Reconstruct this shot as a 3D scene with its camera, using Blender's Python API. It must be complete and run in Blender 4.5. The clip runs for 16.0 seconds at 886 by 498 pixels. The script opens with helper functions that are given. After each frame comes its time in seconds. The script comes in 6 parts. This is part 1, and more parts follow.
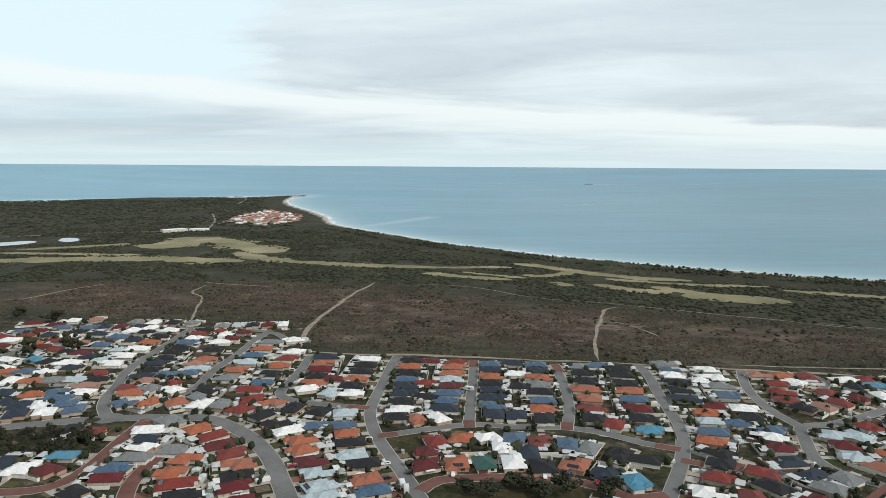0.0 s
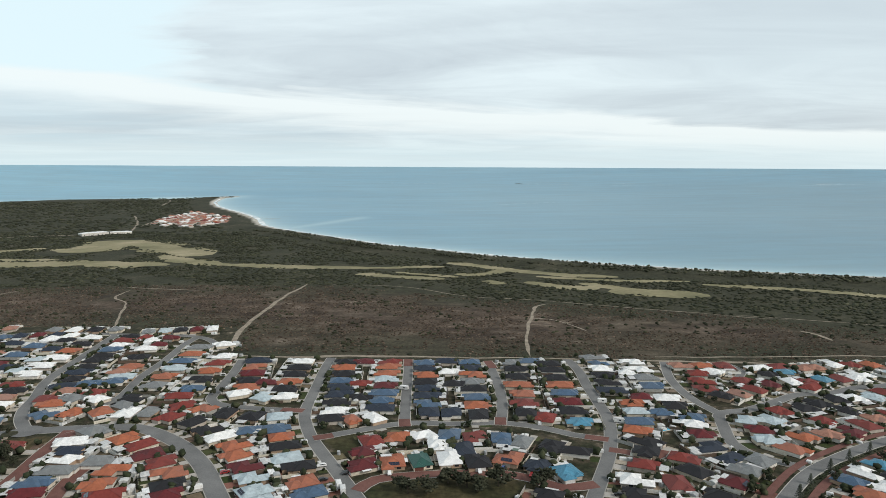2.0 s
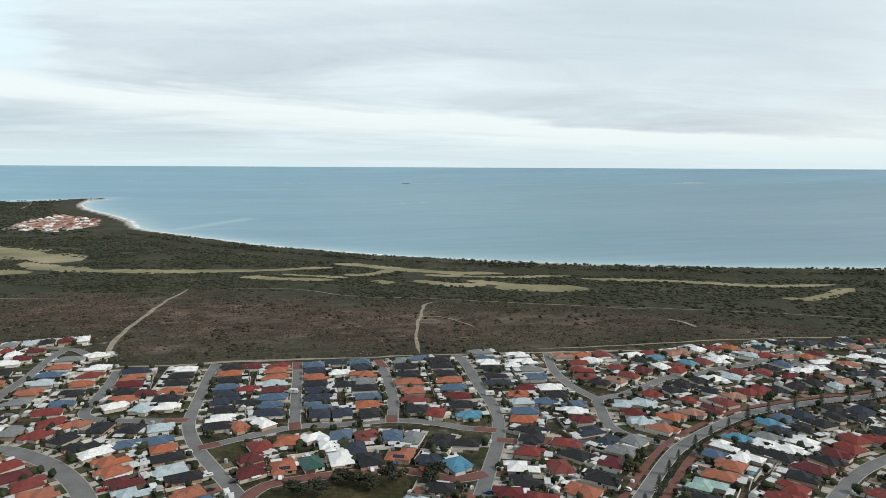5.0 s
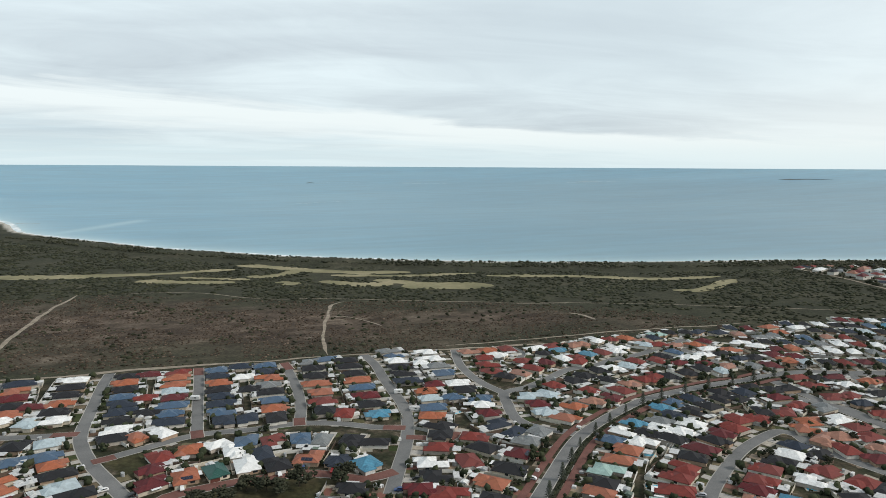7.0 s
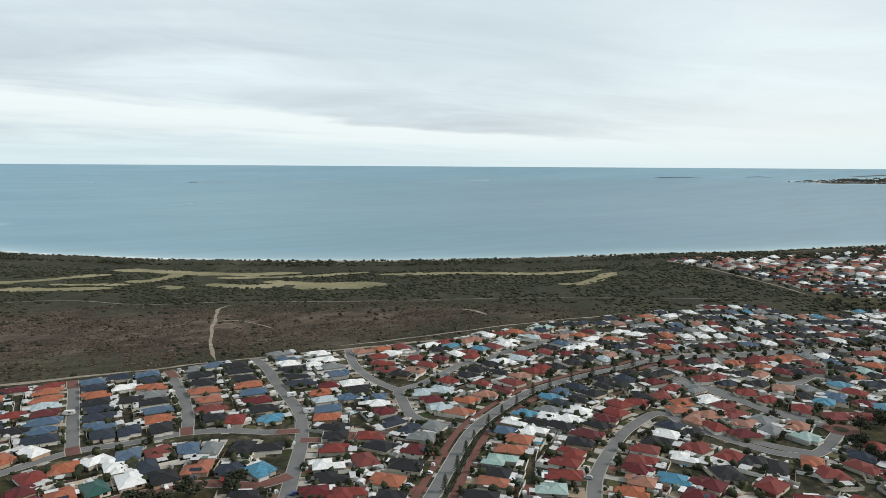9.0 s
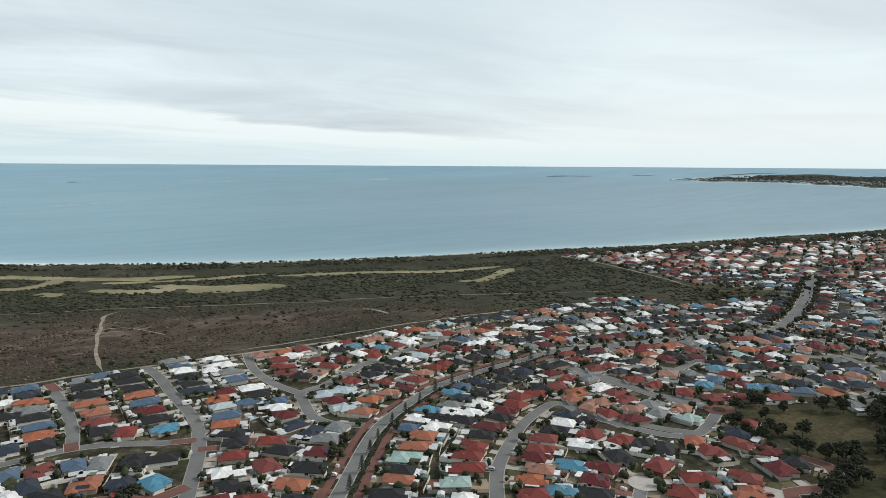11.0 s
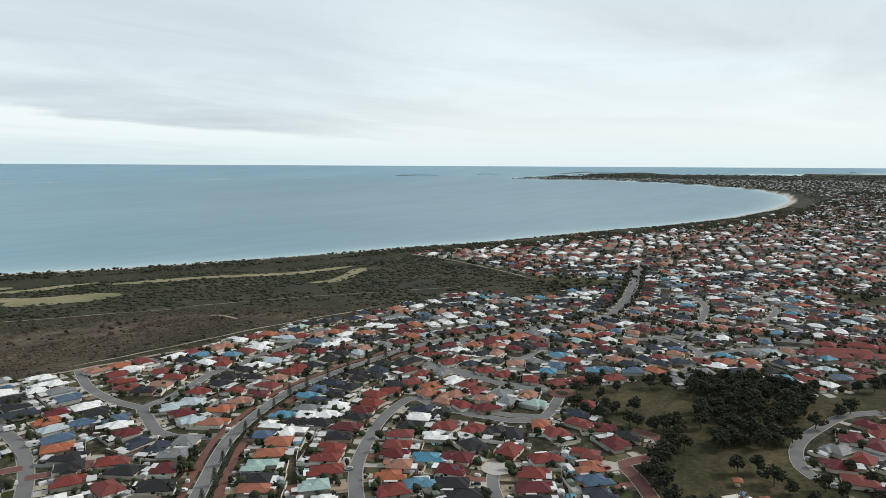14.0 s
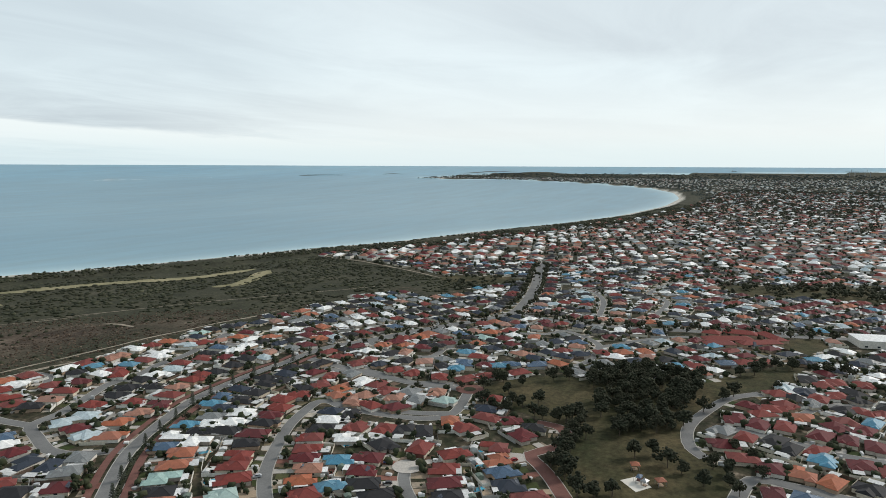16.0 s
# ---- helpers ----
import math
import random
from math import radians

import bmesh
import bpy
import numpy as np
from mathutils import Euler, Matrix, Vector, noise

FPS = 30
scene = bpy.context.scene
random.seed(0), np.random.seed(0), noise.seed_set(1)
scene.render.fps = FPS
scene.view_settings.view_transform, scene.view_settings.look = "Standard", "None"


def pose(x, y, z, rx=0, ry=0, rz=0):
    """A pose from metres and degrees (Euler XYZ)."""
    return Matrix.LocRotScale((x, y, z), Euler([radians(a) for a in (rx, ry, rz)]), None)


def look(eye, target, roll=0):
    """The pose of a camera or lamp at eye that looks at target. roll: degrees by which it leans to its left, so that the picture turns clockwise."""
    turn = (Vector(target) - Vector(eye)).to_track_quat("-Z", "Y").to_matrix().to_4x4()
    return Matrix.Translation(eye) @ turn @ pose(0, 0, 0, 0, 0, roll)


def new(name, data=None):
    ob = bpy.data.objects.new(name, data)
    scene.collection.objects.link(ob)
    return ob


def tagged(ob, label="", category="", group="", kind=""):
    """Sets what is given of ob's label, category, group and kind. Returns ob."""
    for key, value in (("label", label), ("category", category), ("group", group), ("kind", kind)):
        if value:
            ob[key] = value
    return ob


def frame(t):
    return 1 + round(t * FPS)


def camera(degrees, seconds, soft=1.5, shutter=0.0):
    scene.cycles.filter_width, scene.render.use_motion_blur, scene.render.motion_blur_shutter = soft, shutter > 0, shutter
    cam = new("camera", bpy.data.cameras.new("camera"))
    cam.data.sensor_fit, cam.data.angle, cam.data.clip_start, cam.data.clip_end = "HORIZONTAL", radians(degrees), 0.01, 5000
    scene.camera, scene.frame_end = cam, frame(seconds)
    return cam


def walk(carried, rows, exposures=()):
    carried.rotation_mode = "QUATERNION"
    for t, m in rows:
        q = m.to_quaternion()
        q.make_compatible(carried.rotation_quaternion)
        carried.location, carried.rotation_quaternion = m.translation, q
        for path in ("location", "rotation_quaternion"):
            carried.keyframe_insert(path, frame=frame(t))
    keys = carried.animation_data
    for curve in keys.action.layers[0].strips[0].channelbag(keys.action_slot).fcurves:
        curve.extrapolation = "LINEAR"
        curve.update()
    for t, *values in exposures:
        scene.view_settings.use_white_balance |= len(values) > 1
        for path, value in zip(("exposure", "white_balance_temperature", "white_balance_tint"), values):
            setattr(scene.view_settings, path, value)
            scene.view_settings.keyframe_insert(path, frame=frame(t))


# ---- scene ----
cam = camera(65.9, 16.0, soft=0.45)
# seconds, x, y, z, yaw, pitch, roll of a drone that hovers and turns to its right
ROWS = [
    (0, 0.09, 0.11, 139.24, 0.000, -6.865, 0.385),
    (0.5, -0.05, -0.79, 139.40, -1.414, -6.863, 0.355),
    (1, -0.15, -1.61, 139.53, -2.823, -6.857, 0.330),
    (1.5, -0.22, -2.36, 139.63, -4.239, -6.849, 0.309),
    (2, -0.27, -3.05, 139.70, -5.675, -6.840, 0.293),
    (2.5, -0.31, -3.68, 139.75, -7.218, -6.831, 0.281),
    (3, -0.33, -4.26, 139.79, -8.849, -6.824, 0.274),
    (3.5, -0.34, -4.79, 139.81, -10.493, -6.818, 0.270),
    (4, -0.35, -5.28, 139.81, -12.126, -6.814, 0.269),
    (6.5, -0.53, -7.25, 139.74, -20.399, -6.833, 0.303),
    (7, -0.61, -7.57, 139.72, -22.899, -6.843, 0.314),
    (7.5, -0.71, -7.88, 139.71, -25.398, -6.855, 0.324),
    (8, -0.84, -8.18, 139.70, -27.757, -6.867, 0.334),
    (8.5, -1.00, -8.48, 139.69, -29.873, -6.880, 0.343),
    (9, -1.18, -8.76, 139.70, -31.963, -6.893, 0.350),
    (11.5, -2.56, -10.16, 139.90, -42.466, -6.938, 0.356),
    (12, -2.93, -10.44, 139.98, -44.572, -6.942, 0.350),
    (12.5, -3.33, -10.73, 140.09, -46.648, -6.943, 0.341),
    (13, -3.76, -11.02, 140.20, -48.736, -6.943, 0.329),
    (13.5, -4.22, -11.31, 140.34, -50.808, -6.941, 0.316),
    (14, -4.70, -11.61, 140.49, -52.865, -6.938, 0.301),
    (14.5, -5.21, -11.92, 140.66, -54.905, -6.935, 0.284),
    (15, -5.75, -12.22, 140.85, -56.959, -6.933, 0.268),
    (15.5, -6.30, -12.53, 141.06, -58.919, -6.932, 0.252),
    (16, -6.87, -12.84, 141.29, -60.722, -6.936, 0.238),
]


def heading(x, y, z, yaw, pitch, roll):
    a, b = radians(yaw), radians(pitch)
    return look((x, y, z), (x - 50 * math.sin(a) * math.cos(b), y + 50 * math.cos(a) * math.cos(b), z + 50 * math.sin(b)), roll)


walk(cam, [(t, heading(*row)) for t, *row in ROWS])

# ---- sky and sun ----
world = bpy.data.worlds.new("overcast_sky")
scene.world = world
world.use_nodes = True
wn, wl = world.node_tree.nodes, world.node_tree.links
wn.clear()


def wnode(kind, **values):
    n = wn.new(kind)
    for k, v in values.items():
        n.inputs[k].default_value = v
    return n


def wmath(op, a, b=0.0):
    n = wn.new("ShaderNodeMath")
    n.operation = op
    for i, v in enumerate((a, b)):
        if isinstance(v, (int, float)):
            n.inputs[i].default_value = v
        else:
            wl.new(v, n.inputs[i])
    return n.outputs[0]


def wmix(fac, a, b):
    n = wn.new("ShaderNodeMix")
    n.data_type = "RGBA"
    for i, v in ((0, fac), (6, a), (7, b)):
        if isinstance(v, (int, float)):
            n.inputs[i].default_value = v
        elif isinstance(v, tuple):
            n.inputs[i].default_value = (*v, 1)
        else:
            wl.new(v, n.inputs[i])
    return n.outputs[2]


def wramp(fac, stops):
    n = wn.new("ShaderNodeValToRGB")
    e = n.color_ramp.elements
    while len(e) < len(stops):
        e.new(0.5)
    for el, (p, c) in zip(e, stops):
        el.position, el.color = p, (c, c, c, 1)
    wl.new(fac, n.inputs[0])
    return n.outputs[0]


SUN_EL, SUN_AZ = radians(36), radians(125)
sky = wn.new("ShaderNodeTexSky")
sky.sky_type, sky.sun_disc = "NISHITA", False
sky.sun_elevation, sky.sun_rotation = SUN_EL, SUN_AZ
way = wn.new("ShaderNodeTexCoord").outputs["Generated"]
sep = wn.new("ShaderNodeSeparateXYZ")
wl.new(way, sep.inputs[0])
up = wmath("MAXIMUM", sep.outputs[2], 0.0)
lift = wmath("ADD", up, 0.055)
flat = wn.new("ShaderNodeCombineXYZ")
wl.new(wmath("DIVIDE", sep.outputs[0], lift), flat.inputs[0])
wl.new(wmath("DIVIDE", sep.outputs[1], lift), flat.inputs[1])


def clouds(scale, detail, rough, shift, twist=0.0):
    m = wn.new("ShaderNodeMapping")
    m.inputs["Location"].default_value = (shift, shift * 0.7, 0)
    m.inputs["Rotation"].default_value = (0, 0, radians(-22))
    m.inputs["Scale"].default_value = (scale * 0.8, scale * 1.35, 1)
    wl.new(flat.outputs[0], m.inputs[0])
    n = wnode("ShaderNodeTexNoise", Scale=1.0, Detail=detail, Roughness=rough, Distortion=twist)
    wl.new(m.outputs[0], n.inputs["Vector"])
    return n.outputs[0]


big = wramp(clouds(0.2, 5, 0.55, 3.1, 0.9), [(0.41, 0.0), (0.57, 1.0)])
fine = wramp(clouds(0.62, 9, 0.64, 8.4, 0.9), [(0.36, 0.0), (0.62, 1.0)])
veil = wmath("ADD", wmath("MULTIPLY", big, 0.62), wmath("MULTIPLY", fine, 0.38))
bearing = wmath("ARCTAN2", sep.outputs[0], sep.outputs[1])
wisp = wmath("SUBTRACT", clouds(0.5, 7, 0.6, 21.0, 0.6), 0.5)
# the deck ends in a torn edge towards the west, on the drone's left
edge = wmath("ADD", wmath("SUBTRACT", wmath("MULTIPLY", bearing, -1.0), 0.27), wmath("MULTIPLY", wisp, 0.5))
west = wramp(wmath("ADD", edge, 0.5), [(0.47, 0.0), (0.55, 1.0)])
high = wramp(up, [(0.085, 0.0), (0.125, 1.0)])
east = wramp(bearing, [(0.6, 0.0), (1.0, 0.7)])
opening = wmath("MAXIMUM", wmath("MULTIPLY", wmath("MULTIPLY", west, high), 0.95), wmath("MULTIPLY", east, wramp(up, [(0.05, 1.0), (0.14, 0.2)])))
veil = wmath("MULTIPLY", veil, wmath("SUBTRACT", 1.0, opening))
cover = wmix(veil, (0.87, 0.99, 1.03), (0.625, 0.71, 0.765))
cover = wmix(wmath("MULTIPLY", wmath("MULTIPLY", west, high), 0.85), cover, (0.83, 1.02, 1.08))
# a long bright gap under the deck that sinks towards the east, sharp above and soft below
rise = wmath("SUBTRACT", up, wmath("SUBTRACT", 0.093, wmath("MULTIPLY", bearing, 0.066)))
rise = wmath("ADD", rise, wmath("MULTIPLY", wisp, 0.05))
gap = wramp(wmath("ADD", wmath("MULTIPLY", rise, 5.0), 0.5), [(0.24, 0.0), (0.40, 0.95), (0.48, 1.0), (0.53, 0.0)])
cover = wmix(gap, cover, (0.95, 1.03, 1.04))
# thin blue-grey layers between the gap and the horizon
low = wramp(wmath("ADD", wmath("MULTIPLY", rise, 5.0), 0.5), [(0.1, 1.0), (0.36, 0.0)])
layers = wramp(clouds(0.36, 6, 0.6, 15.0, 0.4), [(0.38, 1.0), (0.62, 0.25)])
cover = wmix(wmath("MULTIPLY", wmath("MULTIPLY", low, layers), wmath("SUBTRACT", 0.75, east)), cover, (0.54, 0.71, 0.81))
cover = wmix(wmath("MULTIPLY", east, wramp(up, [(0.02, 0.9), (0.13, 0.25)])), cover, (0.97, 1.0, 0.985))
bank = wmath("MULTIPLY", wramp(bearing, [(0.3, 0.0), (0.5, 1.0), (0.75, 1.0), (0.95, 0.0)]), wramp(up, [(0.07, 0.0), (0.14, 0.4)]))
cover = wmix(bank, cover, (0.6, 0.70, 0.76))
haze = wramp(up, [(0.0, 1.0), (0.02, 0.75), (0.045, 0.0)])
cover = wmix(wmath("MULTIPLY", haze, 0.8), cover, (0.80, 0.95, 0.99))
overhead = wramp(up, [(0.24, 0.0), (0.5, 1.0)])
cover = wmix(overhead, cover, (0.54, 0.60, 0.635))
bluesky = wmix(1.0, (0, 0, 0), sky.outputs[0])
scaled = wn.new("ShaderNodeVectorMath")
scaled.operation = "SCALE"
wl.new(bluesky, scaled.inputs[0])
scaled.inputs["Scale"].default_value = 0.09
both = wmix(0.9, scaled.outputs[0], cover)
bg = wnode("ShaderNodeBackground", Strength=0.98)
wl.new(both, bg.inputs[0])
wl.new(bg.outputs[0], wn.new("ShaderNodeOutputWorld").inputs[0])

sun = new("sun", bpy.data.lights.new("sun", "SUN"))
sun.data.energy, sun.data.angle, sun.data.color = 2.4, radians(14), (1.0, 0.94, 0.86)
sun.matrix_basis = look((0, 0, 0), (-math.sin(SUN_AZ) * math.cos(SUN_EL), -math.cos(SUN_AZ) * math.cos(SUN_EL), -math.sin(SUN_EL)))
sun.location = (0, 0, 400)

# ---- materials ----


class Mat:
    """A node material under construction."""

    def __init__(self, name, rough=0.8, metal=0.0, spec=0.3):
        self.m = bpy.data.materials.new(name)
        self.m.use_nodes = True
        self.n, self.l = self.m.node_tree.nodes, self.m.node_tree.links
        self.b = self.n["Principled BSDF"]
        self.set(self.b.inputs["Roughness"], rough)
        self.set(self.b.inputs["Metallic"], metal)
        self.set(self.b.inputs["Specular IOR Level"], spec)

    def set(self, socket, v):
        if isinstance(v, (int, float)):
            socket.default_value = v
        elif isinstance(v, tuple):
            socket.default_value = (*v, 1) if len(socket.default_value) == 4 else v
        else:
            self.l.new(v, socket)

    def place(self, scale=(1, 1, 1), local=False):
        if local:
            src = self.n.new("ShaderNodeTexCoord").outputs["Object"]
        else:
            src = self.n.new("ShaderNodeNewGeometry").outputs["Position"]
        m = self.n.new("ShaderNodeMapping")
        m.inputs["Scale"].default_value = scale
        self.l.new(src, m.inputs[0])
        return m.outputs[0]

    def noise(self, scale, detail=3, rough=0.55, stretch=(1, 1, 1), local=False):
        n = self.n.new("ShaderNodeTexNoise")
        self.set(n.inputs["Scale"], scale)
        self.set(n.inputs["Detail"], detail)
        self.set(n.inputs["Roughness"], rough)
        self.l.new(self.place(stretch, local), n.inputs["Vector"])
        return n.outputs[0]

    def wave(self, scale, local=True, stretch=(1, 1, 1), axis="X"):
        n = self.n.new("ShaderNodeTexWave")
        n.bands_direction = axis
        self.set(n.inputs["Scale"], scale)
        self.l.new(self.place(stretch, local), n.inputs["Vector"])
        return n.outputs[1]

    def ramp(self, fac, *stops):
        n = self.n.new("ShaderNodeValToRGB")
        e = n.color_ramp.elements
        while len(e) < len(stops):
            e.new(0.5)
        for el, (p, c) in zip(e, stops):
            el.position, el.color = p, (*c, 1) if isinstance(c, tuple) else (c, c, c, 1)
        self.l.new(fac, n.inputs[0])
        return n.outputs[0]

    def mix(self, fac, a, b, kind="MIX"):
        n = self.n.new("ShaderNodeMix")
        n.data_type, n.blend_type = "RGBA", kind
        for i, v in ((0, fac), (6, a), (7, b)):
            self.set(n.inputs[i], v)
        return n.outputs[2]

    def math(self, op, a, b=0.0):
        n = self.n.new("ShaderNodeMath")
        n.operation = op
        self.set(n.inputs[0], a)
        self.set(n.inputs[1], b)
        return n.outputs[0]

    def attribute(self, name):
        n = self.n.new("ShaderNodeAttribute")
        n.attribute_name = name
        return n.outputs["Fac"]

    def island(self):
        return self.n.new("ShaderNodeNewGeometry").outputs["Random Per Island"]

    def thing(self):
        return self.n.new("ShaderNodeObjectInfo").outputs["Random"]

    def bump(self, height, strength=0.4, distance=0.1):
        n = self.n.new("ShaderNodeBump")
        self.set(n.inputs["Strength"], strength)
        self.set(n.inputs["Distance"], distance)
        self.l.new(height, n.inputs["Height"])
        self.l.new(n.outputs[0], self.b.inputs["Normal"])

    def color(self, v):
        self.set(self.b.inputs["Base Color"], v)
        return self.m


def scaled_rgb(c, k):
    return tuple(min(1.0, v * k) for v in c)


def plain(name, c, rough=0.7, metal=0.0, spread=0.25, grain=1.2, spec=0.3):
    """A painted or weathered surface: tint from thing to thing, stains and grain."""
    m = Mat(name, rough, metal, spec)
    a = m.ramp(m.noise(grain, 4, local=True), (0.25, scaled_rgb(c, 1 - spread)), (0.75, scaled_rgb(c, 1 + spread * 0.6)))
    b = m.ramp(m.thing(), (0.0, 1 - spread), (1.0, 1.0))
    return m.color(m.mix(1.0, a, b, "MULTIPLY"))


def roofing(name, c, tiled, joined=False):
    """Tiles or sheet metal in courses, faded and streaked."""
    m = Mat(name, 0.75 if tiled else 0.45, 0.0, 0.3)
    a = m.ramp(m.noise(0.5, 5, 0.6, local=True), (0.25, scaled_rgb(c, 0.68)), (0.55, c), (0.85, scaled_rgb(c, 1.3)))
    grey = tuple(0.5 * v + 0.5 * sum(c) / 3 for v in c)
    b = m.mix(m.ramp(m.island() if joined else m.thing(), (0.3, 0.0), (1.0, 0.45)), a, grey)
    courses = m.wave(1.0 if tiled else 1.6, stretch=(1, 1, 1), axis="Y" if tiled else "X")
    b = m.mix(0.28, b, m.ramp(courses, (0.0, 0.45), (0.35, 1.0)), "MULTIPLY")
    m.bump(courses, 0.5, 0.05)
    return m.color(b)


ROOF = {
    "O": ("terracotta", (0.36, 0.115, 0.058), 1), "R": ("red", (0.195, 0.037, 0.029), 1), "M": ("maroon", (0.12, 0.018, 0.021), 1),
    "P": ("faded pinkish brown", (0.34, 0.17, 0.12), 1), "D": ("charcoal", (0.019, 0.019, 0.022), 1), "N": ("dark slate-blue", (0.026, 0.036, 0.055), 1),
    "B": ("steel-blue", (0.065, 0.115, 0.185), 0), "C": ("bright blue", (0.075, 0.24, 0.35), 0), "L": ("pale blue-grey", (0.42, 0.5, 0.53), 0),
    "G": ("mid grey", (0.19, 0.2, 0.2), 0), "W": ("off-white", (0.82, 0.82, 0.8), 0), "T": ("dark green", (0.02, 0.10, 0.08), 0),
    "S": ("pale sea-green", (0.33, 0.47, 0.43), 0),
}
ROOF_MAT = {k: roofing(f"roof_{v[0]}", v[1], v[2]) for k, v in ROOF.items()}
FAR_ROOF_MAT = {k: roofing(f"far_roof_{v[0]}", v[1], v[2], True) for k, v in ROOF.items()}
WALL_MAT = [plain(f"wall_{i}", c, 0.85, grain=0.8) for i, c in enumerate([(0.7, 0.62, 0.5), (0.46, 0.33, 0.235), (0.78, 0.74, 0.67), (0.5, 0.44, 0.38)])]
GLASS = Mat("window_glass", 0.08, 0.0, 0.6).color((0.02, 0.026, 0.03))
GARAGE = [plain("garage_cream", (0.6, 0.55, 0.45), 0.5), plain("garage_brown", (0.16, 0.06, 0.045), 0.5), plain("garage_white", (0.75, 0.75, 0.72), 0.5)]
DOOR = plain("front_door_paint", (0.12, 0.05, 0.03), 0.5)
PATIO = plain("patio_sheet", (0.8, 0.8, 0.79), 0.4, spread=0.35)
FENCE = [plain("fence_cream", (0.68, 0.63, 0.52), 0.6), plain("fence_grey", (0.45, 0.44, 0.41), 0.6), plain("fence_pale", (0.78, 0.76, 0.7), 0.6), plain("fence_brown", (0.14, 0.1, 0.075), 0.7)]
PAVING = [plain("drive_concrete", (0.47, 0.44, 0.4), 0.9), plain("drive_brick", (0.23, 0.10, 0.075), 0.9), plain("drive_sand", (0.40, 0.31, 0.22), 0.9)]
SHED = [plain("shed_white", (0.72, 0.72, 0.7), 0.5), plain("shed_green", (0.16, 0.21, 0.17), 0.5), plain("shed_grey", (0.42, 0.43, 0.43), 0.5)]
POOL = Mat("pool_water", 0.08, 0.0, 0.5).color((0.07, 0.42, 0.6))
COPING = plain("pool_coping", (0.55, 0.5, 0.43), 0.8)
SOLAR = Mat("solar_cells", 0.15, 0.0, 0.6).color((0.012, 0.016, 0.035))
RUBBER = plain("tyre_rubber", (0.02, 0.02, 0.02), 0.9)
STEEL = plain("galvanised_steel", (0.35, 0.36, 0.37), 0.45, 0.6)
BARK = plain("bark", (0.11, 0.085, 0.065), 0.95)
CARS = {k: plain(f"car_paint_{k}", c, 0.3, 0.0, 0.05, spec=0.6) for k, c in (("white", (0.78, 0.78, 0.77)), ("silver", (0.42, 0.43, 0.45)), ("black", (0.02, 0.02, 0.022)), ("red", (0.3, 0.02, 0.02)), ("blue", (0.03, 0.07, 0.2)))}


def foliage(name, dark, mid, light, spot=0.5):
    m = Mat(name, 0.9, 0.0, 0.15)
    a = m.ramp(m.island(), (0.0, dark), (0.55, mid), (1.0, light))
    b = m.ramp(m.noise(spot, 3), (0.3, 0.6), (0.7, 1.25))
    a = m.mix(m.ramp(m.thing(), (0.0, 0.0), (1.0, 0.4)), a, scaled_rgb((mid[0] * 1.3, mid[1] * 1.1, mid[2] * 1.1), 1.2))
    return m.color(m.mix(1.0, a, b, "MULTIPLY"))


LEAF = foliage("gum_leaves", (0.022, 0.027, 0.017), (0.034, 0.039, 0.024), (0.054, 0.056, 0.036))
LEAF2 = foliage("shrub_leaves", (0.015, 0.022, 0.012), (0.03, 0.04, 0.021), (0.065, 0.07, 0.038))
PINE = foliage("pine_needles", (0.035, 0.045, 0.036), (0.06, 0.072, 0.055), (0.095, 0.105, 0.08))
HEATH = foliage("heath_shrubs", (0.04, 0.028, 0.02), (0.082, 0.06, 0.043), (0.175, 0.133, 0.1), 0.05)
# distant foliage with the haze of distance mixed into its leaf colours
HAZY_WOODS = foliage("hazy_woods", (0.034, 0.044, 0.04), (0.052, 0.065, 0.06), (0.08, 0.095, 0.087), 0.004)
SCRUB = foliage("coastal_scrub", (0.02, 0.025, 0.015), (0.037, 0.042, 0.025), (0.074, 0.075, 0.047), 0.015)
# islets and headland: pale grey-green that paints in the haze over the sea
HAZY_ISLE = plain("islet_hazed", (0.17, 0.185, 0.17), 0.95)

m = Mat("asphalt", 0.9)
a = m.ramp(m.noise(0.06, 5, 0.6), (0.3, (0.125, 0.126, 0.125)), (0.7, (0.2, 0.2, 0.196)))
ASPHALT = m.color(m.mix(0.5, a, m.ramp(m.noise(1.4, 3), (0.3, 0.7), (0.7, 1.15)), "MULTIPLY"))
m = Mat("brick_paving", 0.9)
a = m.ramp(m.noise(0.12, 5, 0.6), (0.3, (0.125, 0.056, 0.046)), (0.7, (0.19, 0.09, 0.073)))
BRICK = m.color(m.mix(0.5, a, m.ramp(m.noise(2.0, 3), (0.3, 0.65), (0.7, 1.2)), "MULTIPLY"))
KERB = plain("kerb_concrete", (0.44, 0.42, 0.38), 0.9)
m = Mat("pale_sand", 0.95)
SAND = m.color(m.ramp(m.noise(0.15, 5, 0.6), (0.3, (0.17, 0.14, 0.105)), (0.7, (0.36, 0.31, 0.245))))
m = Mat("fairway_grass", 0.95)
a = m.ramp(m.noise(0.012, 5, 0.6), (0.3, (0.14, 0.135, 0.07)), (0.5, (0.245, 0.22, 0.125)), (0.7, (0.36, 0.31, 0.2)))
FAIRWAY = m.color(m.mix(0.6, a, m.ramp(m.noise(0.2, 4), (0.3, 0.72), (0.7, 1.12)), "MULTIPLY"))
m = Mat("beach_sand", 0.95)
BEACH = m.color(m.ramp(m.noise(0.03, 4), (0.3, (0.5, 0.47, 0.41)), (0.7, (0.66, 0.63, 0.57))))
m = Mat("breaking_foam", 0.8)
FOAM = m.color(m.ramp(m.noise(0.05, 5, 0.6), (0.35, (0.35, 0.46, 0.5)), (0.62, (0.85, 0.88, 0.88))))

